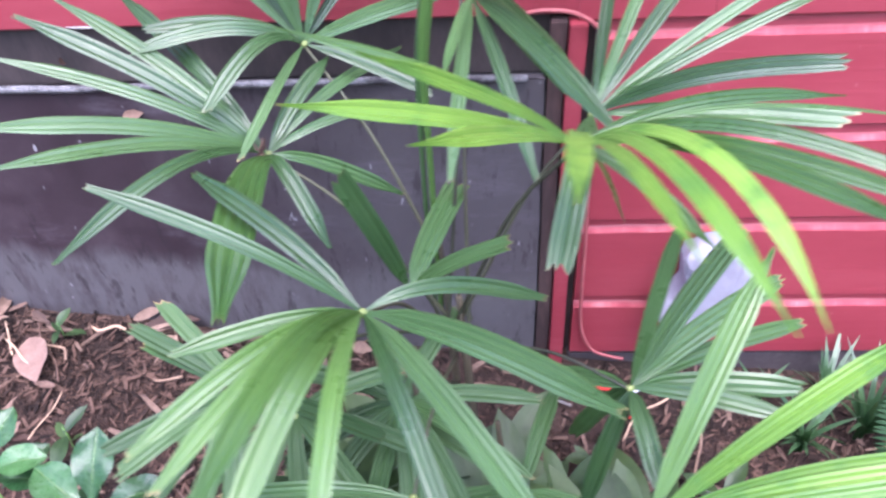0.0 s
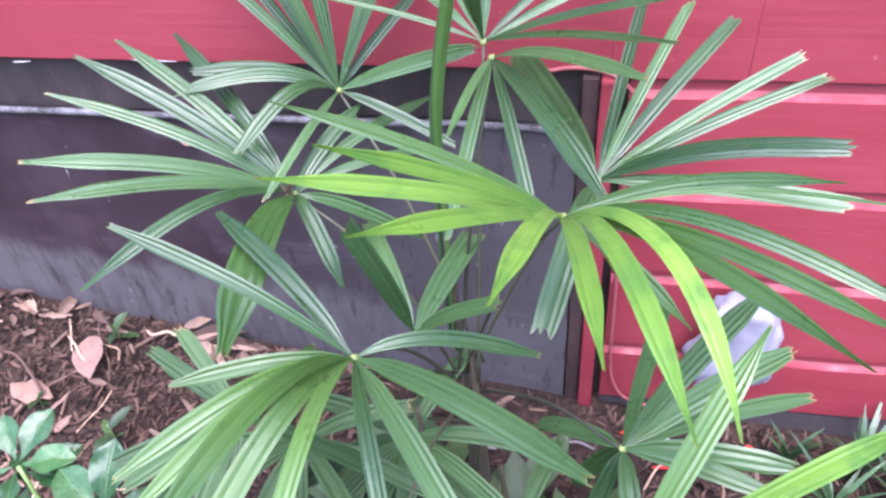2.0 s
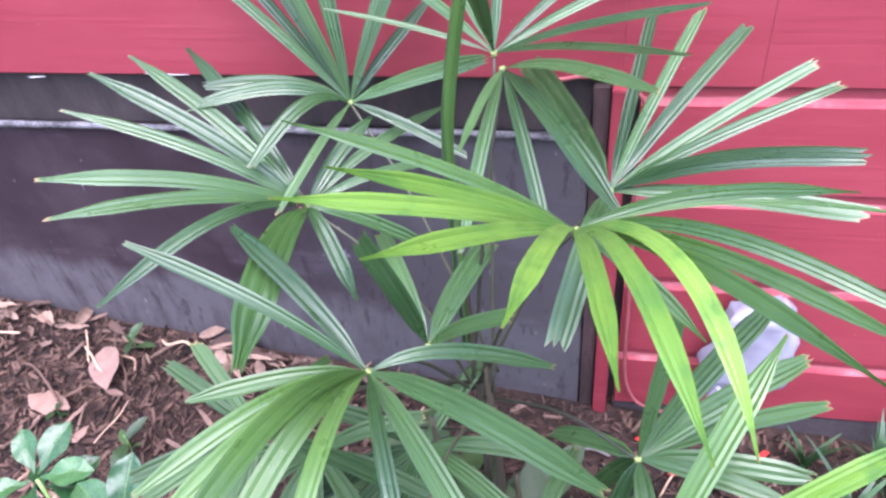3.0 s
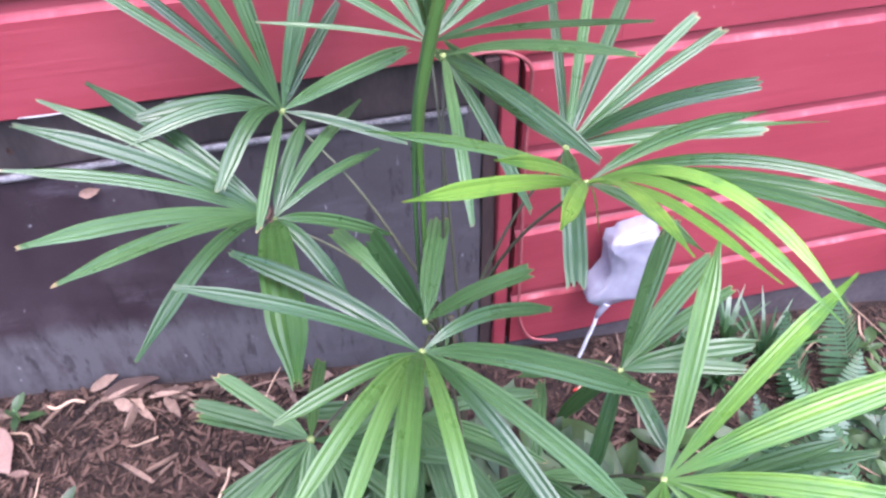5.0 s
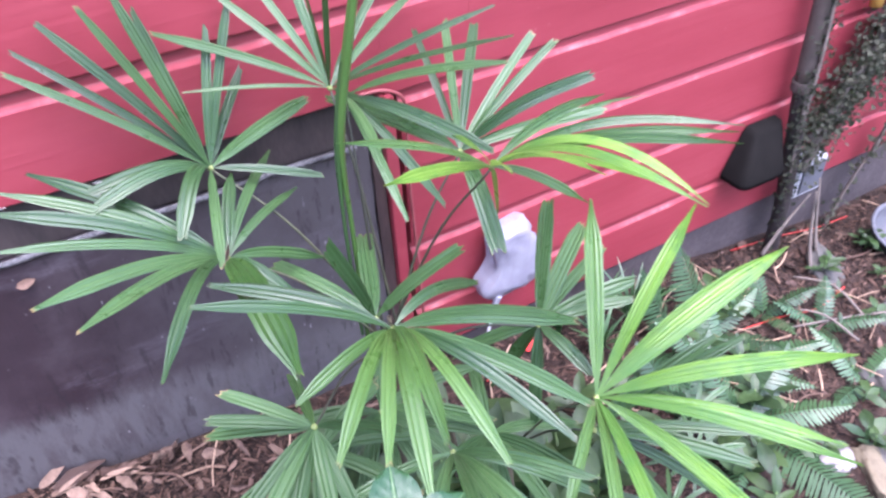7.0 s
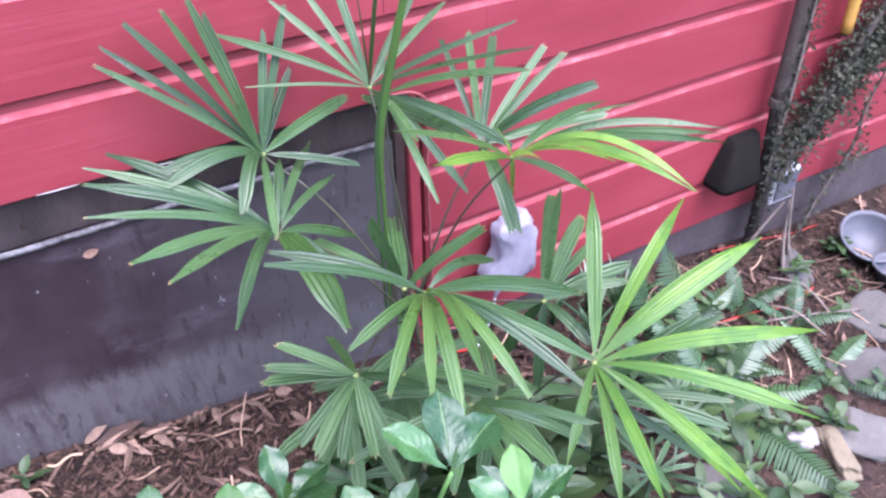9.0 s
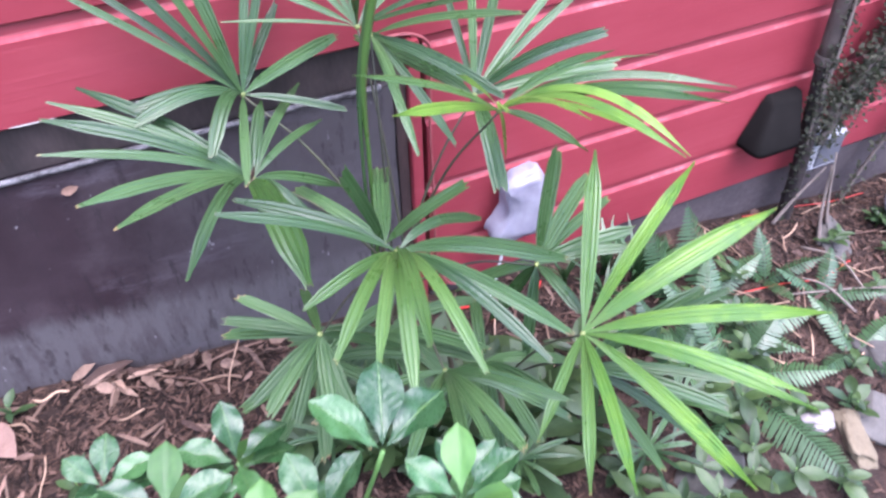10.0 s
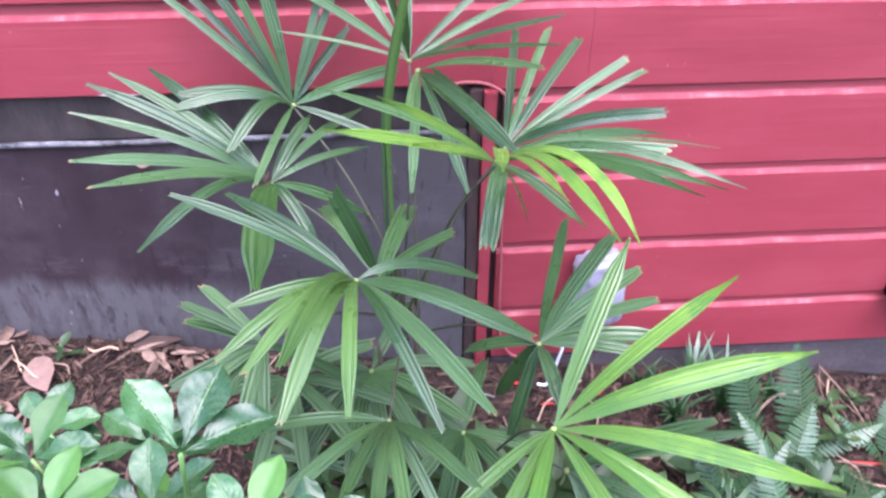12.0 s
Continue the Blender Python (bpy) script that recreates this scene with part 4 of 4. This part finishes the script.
def grass_tuft(x, y, count, height, seed, label):
    r = random.Random(seed)
    ob = tagged(thing("grass_tuft", on_soil(x, y, 0.0)), label, "grass", "grass tufts")
    for _ in range(count):
        h, length = r.uniform(0, 2 * math.pi), height * r.uniform(0.6, 1.1)
        lean = r.uniform(0.2, 0.75)
        verts, faces, uvs = [], [], []
        out, side = Vector((math.cos(h), math.sin(h), 0)), Vector((-math.sin(h), math.cos(h), 0))
        for i in range(7):
            s = i / 6
            p = out * (length * lean * s * s) + Vector((0, 0, length * (s - 0.35 * lean * s * s)))
            w = 0.0078 * (1 - s) ** 0.6 + 0.0003
            verts += [p - side * w, p + side * w]
            uvs += [(0, s), (1, s)]
        faces = [(2 * i, 2 * i + 1, 2 * i + 3, 2 * i + 2) for i in range(6)]
        part("grass_blade", mesh_of("grass_blade", verts, faces, FERN, uvs), ob)
    return ob


fern(1.12, 0.52, [(10, 30, 0.20, 0.07, 0.7), (-70, 28, 0.20, 0.07, 0.7), (100, 40, 0.2, 0.07, 0.6), (190, 35, 0.18, 0.06, 0.7)], 63, "dark green fern beside the flat stones")
fern(1.20, 0.72, [(40, 40, 0.17, 0.06, 0.7), (-40, 35, 0.18, 0.06, 0.7), (140, 45, 0.17, 0.06, 0.6), (230, 35, 0.18, 0.06, 0.7)], 73, "small dark green fern on the mulch")
grass_tuft(0.66, 1.01, 26, 0.17, 1, "tuft of green strappy grass by the plinth")
grass_tuft(0.72, 0.95, 30, 0.19, 5, "large tuft of green strappy grass among ferns")
grass_tuft(0.60, 0.92, 24, 0.17, 6, "tuft of green strappy grass on the mulch")
grass_tuft(0.54, 1.02, 12, 0.11, 2, "small tuft of green grass by the plinth")
grass_tuft(0.86, 0.99, 12, 0.10, 4, "small tuft of green grass by the plinth")


# ---- broad-leaved shrub ----
shrub = tagged(thing("evergreen_shrub", (-0.31, 0.30, ground_height(-0.31, 0.30))), "glossy green evergreen shrub with rosettes of oval leaves", "shrub")
SHRUB_LEAVES = [thick_leaf("shrub_leaf", mat, 0.0005, length=1.0, wide=w, curl=c, fold=0.30, wave=v, blunt=1.2, nx=16, ny=8, taper=0.72)
                for w, c, v, mat in ((0.52, 0.16, 0.05, SHRUB), (0.56, 0.26, 0.045, SHRUB), (0.48, 0.10, 0.055, SHRUB), (0.56, 0.18, 0.01, SHRUB_YOUNG), (0.52, 0.24, 0.02, SHRUB_YOUNG))]
WEED_LEAVES = [thick_leaf("weed_leaf", WEED, 0.0004, length=1.0, wide=w, curl=c, fold=0.25, wave=v, blunt=0.5, nx=8, ny=4)
               for w, c, v in ((0.42, 0.2, 0.04), (0.5, 0.3, 0.02), (0.34, 0.15, 0.05))]
rs = random.Random(8)


def rosette(centre, leaves, low=7, size=0.080, young=0.0):
    """A shoot with leaves as (heading, rise, length), and a skirt of lower ones."""
    c = Vector(centre) - shrub.location
    foot = Vector((rs.uniform(-0.03, 0.03), rs.uniform(-0.03, 0.03), 0.0))
    stem = part("stem", pipe_mesh("stem", [foot, foot.lerp(c, 0.5) + Vector((rs.uniform(-0.03, 0.03), 0.02, 0)), c], 0.0028, STALK, 7), shrub)
    rows = [(h, r, l, 0.0) for h, r, l in leaves]
    rows += [(k * 137.5 + rs.uniform(-20, 20), rs.uniform(-15, 28), size * rs.uniform(0.75, 1.1), 0.016 + 0.011 * k) for k in range(low)]
    for h, r, l, drop in rows:
        m = Matrix.Translation(c - Vector((0, 0, drop))) @ pose(0, 0, 0, rs.uniform(-14, 14), -r, h) @ pose(0.006, 0, 0) @ Matrix.Scale(l, 4)
        part("leaf", rs.choice(SHRUB_LEAVES[3:] if rs.random() < young + 5 * drop else SHRUB_LEAVES[:3]), stem, m=m)


rosette((-0.262, 0.227, 0.902), [(133, 40, 0.088), (68, 32, 0.092), (26, 12, 0.092)], 0, 0.07, 0.0)
rosette((-0.405, 0.205, 0.835), [(140, 30, 0.072), (75, 36, 0.072), (25, 26, 0.075), (-60, 15, 0.07), (-130, 15, 0.07)], 4, 0.07, 0.9)
rosette((-0.405, 0.470, 0.625), [(85, 48, 0.085), (150, 25, 0.08), (20, 20, 0.08), (-85, 20, 0.075), (-150, 20, 0.08)], 4, 0.08, 0.1)
rosette((-0.195, 0.175, 0.835), [(70, 40, 0.075), (10, 30, 0.075), (130, 30, 0.07), (-60, 15, 0.07), (-120, 15, 0.06)], 5, 0.07, 0.4)
rosette((-0.335, 0.275, 0.74), [(30, 30, 0.085), (100, 40, 0.08), (160, 20, 0.08), (-45, 15, 0.08), (-110, 20, 0.07)], 8, 0.08, 0.4)
rosette((-0.50, 0.36, 0.74), [(70, 35, 0.08), (0, 25, 0.08), (140, 25, 0.08), (-80, 20, 0.08), (-150, 20, 0.08)], 8, 0.08, 0.3)
rosette((-0.31, 0.14, 0.80), [(30, 30, 0.085), (100, 40, 0.08), (160, 20, 0.08), (-45, 15, 0.08), (-110, 20, 0.07)], 8, 0.08, 0.6)
rosette((-0.15, 0.25, 0.70), [(30, 30, 0.07), (100, 40, 0.07), (160, 20, 0.07), (-45, 15, 0.07), (-110, 20, 0.07)], 6, 0.065, 0.3)
rosette((-0.595, 0.555, 0.565), [(70, 35, 0.075), (10, 20, 0.075), (130, 30, 0.07), (-70, 10, 0.07), (-140, 15, 0.07)], 4, 0.07, -0.5)


def seedling(x, y, count, size, seed, label):
    r = random.Random(seed)
    ob = tagged(thing("weed", on_soil(x, y, 0.0)), label, "weed", "weeds on the soil")
    part("stem", pipe_mesh("stem", [(0, 0, -0.005), (0.003, 0.002, size * 0.5), (0, 0.004, size * 0.9)], 0.0014, STALK, 6, 4), ob)
    for k in range(count):
        l = size * r.uniform(0.6, 1.1)
        part("leaf", r.choice(WEED_LEAVES), ob, m=Matrix.Translation((0, 0, size * (0.25 + 0.65 * k / count))) @ pose(0, 0, 0, r.uniform(-20, 20), -r.uniform(5, 50), 137.5 * k) @ Matrix.Scale(l, 4))
    return ob


for x, y, count, size, seed in ((-0.86, 0.84, 4, 0.035, 1), (-0.80, 1.03, 4, 0.05, 2), (-0.70, 0.80, 4, 0.06, 3), (-1.02, 0.80, 4, 0.045, 5), (1.22, 0.68, 4, 0.04, 6), (1.34, 0.78, 4, 0.05, 7),
                                (1.46, 0.90, 5, 0.05, 8), (1.12, 0.56, 4, 0.04, 9), (1.52, 0.72, 4, 0.05, 10), (1.0, 0.95, 5, 0.06, 12), (0.42, 0.78, 6, 0.08, 13), (0.20, 0.84, 6, 0.07, 14),
                                (0.62, 0.46, 7, 0.08, 15), (0.30, 0.36, 7, 0.09, 16), (0.46, 0.30, 7, 0.09, 17), (-0.02, 0.62, 6, 0.10, 18), (-0.16, 0.66, 6, 0.09, 19)):
    seedling(x, y, count, size, seed, "small green weed growing in the mulch")
for k in range(14):
    x, y = rs.uniform(0.75, 1.75), rs.uniform(0.38, 1.02)
    seedling(x, y, rs.randint(4, 8), rs.uniform(0.035, 0.075), 100 + k, "small green weed growing in the mulch")
for k in range(44):
    x, y = rs.uniform(-0.3, 0.95), rs.uniform(0.22, 0.78)
    seedling(x, y, rs.randint(5, 8), rs.uniform(0.05, 0.10), 200 + k, "dark green weed under the palm leaves")
for k in range(24):
    x, y = rs.uniform(-0.28, 0.32), rs.uniform(0.46, 0.80)
    seedling(x, y, rs.randint(6, 9), rs.uniform(0.10, 0.16), 300 + k, "broad-leaved dark green weed in the shade of the palm")


def seedling_palm(x, y, height, reach, count, seed, label):
    """A small palm seedling: one thin stalk and a fan of narrow strips."""
    r = random.Random(seed)
    ob = tagged(thing("palm_seedling", on_soil(x, y, 0.0)), label, "palm", "palm seedlings")
    hub = Vector((0.0, 0.0, height))
    part("stalk", pipe_mesh("stalk", [(0.01, 0.02, -0.01), (0.004, 0.01, height * 0.5), hub], 0.0018, PETIOLE, 6, 5), ob)
    for k in range(count):
        h, e = radians(360 * k / count + r.uniform(-8, 8)), radians(r.uniform(-5, 25))
        way = Vector((math.cos(h) * math.cos(e), math.sin(h) * math.cos(e), math.sin(e)))
        part("leaflet", leaflet_mesh(hub, way, 0.0, reach * r.uniform(0.8, 1.15), 0.10, r.uniform(0.010, 0.018), 0.5, Vector((0, -0.4, 0.9)), 2), ob)
    return ob


for x, y, height, reach, count, seed in ((0.343, 0.414, 0.14, 0.10, 13, 1), (0.50, 0.50, 0.12, 0.11, 11, 2), (0.10, 0.50, 0.13, 0.11, 11, 3), (-0.22, 0.70, 0.10, 0.10, 10, 4), (0.60, 0.60, 0.10, 0.09, 10, 5)):
    seedling_palm(x, y, height, reach, count, seed, "small dark green palm seedling under the tall palm")
for a, b, c in (((1.10, 0.74), (1.26, 0.69), (1.42, 0.655)), ((1.16, 0.80), (1.20, 0.72), (1.22, 0.62)), ((1.30, 0.90), (1.34, 0.80), (1.32, 0.68))):
    tagged(part("twig", pipe_mesh("twig", [on_soil(*a, 0.02), on_soil(*b, 0.045), on_soil(*c, 0.03)], 0.0032, BARK, 6, 5)), "reddish-brown stick lying over the mulch", "twig", "twigs on the soil")


# ---- downpipe, vine and fittings at the end of the wall ----
downpipe = tagged(thing("downpipe", (1.285, 1.055, 0.53)), "weathered brown-grey downpipe with a collar on the red wall", "pipe")
part("pipe", pipe_mesh("pipe", [(0.035, 0, 0), (0.02, 0, 0.4), (0.0, 0, 0.9), (-0.02, 0, 1.8)], 0.024, PIPE, 14), downpipe)
part("collar", pipe_mesh("collar", [(0.036, 0, -0.012), (0.035, 0, 0.016)], 0.029, PIPE, 14), downpipe)
part("pipe_foot", pipe_mesh("pipe_foot", [(0.036, 0, 0.0), (0.06, -0.005, -0.2), (0.08, -0.01, -0.40), (0.085, -0.01, -0.60)], 0.023, TAR, 12), downpipe)
hood = tagged(thing("vent_hood", (1.225, 1.095, 0.345)), "black plastic vent hood on the red boards", "vent")


def hood_mesh():
    """A scoop: square-shouldered in plan, shallow at its top and standing out further towards its slanting lower lip."""
    levels = [(0.088, 0.004, 0.050, 0.018), (0.086, 0.034, 0.052, 0.016), (0.070, 0.046, 0.056, 0.010), (0.0, 0.070, 0.072, -0.004), (-0.044, 0.084, 0.084, -0.012), (-0.060, 0.084, 0.084, -0.012)]
    verts, faces, n = [], [], 20
    for z, deep, half, right in levels:
        for i in range(n + 1):
            a = math.pi * i / n
            verts.append((right - half * math.copysign(abs(math.cos(a)) ** 0.32, math.cos(a)), -deep * abs(math.sin(a)) ** 0.32, z))
    k = n + 1
    for j in range(len(levels) - 1):
        faces += [(j * k + i, (j + 1) * k + i, (j + 1) * k + i + 1, j * k + i + 1) for i in range(n)]
    faces += [tuple(range(k)), tuple(range((len(levels) - 1) * k, len(levels) * k))[::-1]]
    return mesh_of("hood", verts, faces, RUBBER, smooth=True)


part("hood", hood_mesh(), hood)
part("wall_flange", slab("wall_flange", (-0.030, -0.004, -0.045), (0.060, 0.004, 0.070), RUBBER, 0.003), hood)
socket = tagged(thing("outlet_box", (1.465, 1.075, 0.19)), "white plastic outlet box low on the wall", "outlet")
part("box_body", slab("box_body", (-0.058, -0.03, -0.062), (0.058, 0.028, 0.062), WHITE, 0.006), socket)
part("box_lid", slab("box_lid", (-0.046, -0.036, -0.048), (0.046, -0.0305, 0.050), POT, 0.003), socket, "grey lid")
gas = tagged(thing("yellow_pipe", (1.520, 1.05, 0.70)), "short yellow pipe end on the red wall", "pipe")
part("pipe", pipe_mesh("pipe", [(0.0, 0, 0.0), (-0.01, 0, 0.3), (-0.03, 0, 1.2)], 0.017, YELLOW, 12), gas)


def climber(name, label, stems, leaves, size, spread, seed, thick=0.007):
    """A vine: woody stems with many small leaves crowded along them."""
    r = random.Random(seed)
    ob = tagged(thing(name, stems[0][0]), label, "vine")
    base = Vector(stems[0][0])
    verts, faces, uvs = [], [], []
    for knots in stems:
        pts = curve_points(knots, 8)
        part("stem", mesh_of("stem", *tube([p - base for p in pts], [thick * (1 - 0.57 * i / len(pts)) for i in range(len(pts))], 6), BARK, smooth=True), ob)
        for _ in range(leaves):
            p = r.choice(pts) - base + Vector((r.gauss(0, spread), r.gauss(0, spread * 0.7), r.gauss(0, spread)))
            p.y = min(p.y, 1.092 - base.y)
            m = Matrix.Translation(p) @ pose(0, 0, 0, r.uniform(-60, 60), r.uniform(-70, 40), r.uniform(0, 360))
            l = size * r.uniform(0.5, 1.2)
            n = len(verts)
            for q in ((0, 0, 0), (0.35, 0.3, 0.06), (0.75, 0.26, 0.04), (1, 0, -0.06), (0.75, -0.26, 0.04), (0.35, -0.3, 0.06), (0.5, 0, -0.03)):
                verts.append(m @ (Vector(q) * l))
                uvs.append((q[1] + 0.5, q[0]))
            faces += [(n + a, n + b, n + 6) for a, b in ((0, 1), (1, 2), (2, 3), (3, 4), (4, 5), (5, 0))]
    part("foliage", mesh_of("foliage", verts, faces, IVY, uvs), ob)["kind"] = "stuff"
    return ob


climber("climbing_vine", "small-leaved dark brown-green vine crowding the downpipe", [
    [(1.370, 1.04, -0.04), (1.350, 1.035, 0.2), (1.325, 1.03, 0.36), (1.310, 1.03, 0.56)],
    [(1.325, 1.03, 0.40), (1.322, 1.025, 0.60), (1.310, 1.025, 0.80), (1.300, 1.025, 1.10)]], 560, 0.014, 0.016, 4)
climber("branching_vine", "brown-green vine spreading up the red wall", [
    [(1.425, 1.04, 0.32), (1.500, 1.04, 0.42), (1.610, 1.03, 0.53), (1.770, 1.02, 0.66)],
    [(1.400, 1.04, 0.34), (1.490, 1.03, 0.50), (1.590, 1.02, 0.62), (1.730, 1.01, 0.82)],
    [(1.410, 1.04, 0.30), (1.520, 1.03, 0.47), (1.630, 1.02, 0.60), (1.810, 1.01, 0.78)],
    [(1.390, 1.03, 0.25), (1.470, 1.03, 0.46), (1.570, 1.02, 0.60), (1.770, 1.00, 0.90)],
    [(1.53, 1.03, 0.56), (1.60, 1.02, 0.74), (1.68, 1.01, 0.92), (1.80, 1.00, 1.15)],
    [(1.58, 1.04, 0.60), (1.70, 1.03, 0.72), (1.80, 1.02, 0.88), (1.92, 1.00, 1.05)]], 1150, 0.016, 0.032, 14, 0.014)
climber("trailing_vine", "thin trailing vine with small grey-green leaves", [
    [(1.622, 1.05, -0.07), (1.671, 1.05, 0.047), (1.724, 1.05, 0.149), (1.785, 1.05, 0.181), (1.85, 1.05, 0.21)],
    [(1.74, 1.05, 0.155), (1.775, 1.05, 0.27), (1.765, 1.05, 0.38), (1.80, 1.05, 0.52)]], 130, 0.020, 0.015, 5)
climber("dead_vine", "bare grey stems with a few small leaves at the wall foot", [
    [(1.30, 1.02, -0.02), (1.36, 1.02, 0.06), (1.45, 1.02, 0.15)],
    [(1.46, 0.94, -0.06), (1.45, 0.97, 0.05), (1.44, 1.0, 0.22)],
    [(1.38, 0.90, -0.04), (1.42, 0.96, 0.04), (1.46, 1.01, 0.16)]], 5, 0.02, 0.02, 6)


# ---- stones and garden junk ----
def rock(x, y, size, turn, mat, label, tilt=0.0, seed=1):
    bm = bmesh.new()
    bmesh.ops.create_icosphere(bm, subdivisions=4, radius=1.0)
    for v in bm.verts:
        c = v.co.copy()
        box = Vector([math.copysign(abs(a) ** 0.72, a) for a in c])
        n = noise.noise(c * 1.1 + Vector((seed * 3.1, 0, 0))) * 0.42 - 0.10 * abs(noise.noise(c * 2.6 + Vector((0, 0, seed))))  + noise.noise(c * 4 + Vector((0, seed, 0))) * 0.12 + noise.noise(c * 11) * 0.03
        v.co = Vector((box.x * size[0], box.y * size[1], box.z * size[2])) * (1 + n)
    me = bpy.data.meshes.new("garden_stone")
    bm.to_mesh(me)
    bm.free()
    for f in me.polygons:
        f.use_smooth = True
    me.materials.append(mat)
    ob = part("garden_stone", me, m=pose(x, y, ground_height(x, y) + size[2] * 0.2, tilt, 0, turn))
    return tagged(ob, label, "stone", "garden stones")


rock(1.015, 0.325, (0.080, 0.085, 0.032), 30, STONE, "flat rough grey garden stone on the soil", 4, 1)
rock(1.24, 0.46, (0.11, 0.085, 0.032), -20, STONE, "flat grey garden stone on the soil", -3, 2)
rock(0.898, 0.325, (0.080, 0.034, 0.022), 62, SANDSTONE, "flat tan sandstone slab leaning on a grey stone", 22, 3)
rock(0.852, 0.392, (0.040, 0.028, 0.020), -20, PALE, "smooth whitish pebble on the soil", 0, 4)
rock(0.525, 0.385, (0.075, 0.055, 0.028), 15, STONE, "flat dark grey stone under the palm", 0, 5)
rock(1.46, 0.90, (0.10, 0.055, 0.020), 52, STONE, "grey broken slab leaning on the soil", 24, 6)
rock(1.48, 0.62, (0.11, 0.09, 0.035), 10, STONE, "flat grey garden stone on the soil", 0, 7)


def pot_mesh(radius, height, mat):
    profile = [(radius * 0.72, 0.0), (radius * 0.95, height * 0.9), (radius * 1.06, height * 0.9), (radius * 1.06, height), (radius * 0.97, height), (radius * 0.92, height * 0.86), (radius * 0.70, 0.015)]
    verts, faces, n = [], [], 28
    for k in range(n):
        a = 2 * math.pi * k / n
        verts += [(math.cos(a) * r, math.sin(a) * r, z) for r, z in profile]
    p = len(profile)
    for k in range(n):
        for j in range(p - 1):
            a, b = k * p + j, ((k + 1) % n) * p + j
            faces.append((a, b, b + 1, a + 1))
    faces += [tuple(k * p for k in range(n))[::-1], tuple(k * p + p - 1 for k in range(n))]
    return mesh_of("pot", verts, faces, mat, smooth=True)


tub = part("plastic_pot", pot_mesh(0.10, 0.09, POT), m=pose(1.76, 0.88, ground_height(1.76, 0.88) + 0.005, 14, -10, 0))
tagged(tub, "pale blue-grey plastic plant pot tipped on the soil", "pot")
tub2 = part("plastic_pot", pot_mesh(0.10, 0.06, POT), m=pose(1.72, 0.70, ground_height(1.72, 0.70) + 0.004, -6, 8, 0))
tagged(tub2, "shallow pale blue-grey plastic pot on the soil", "pot")
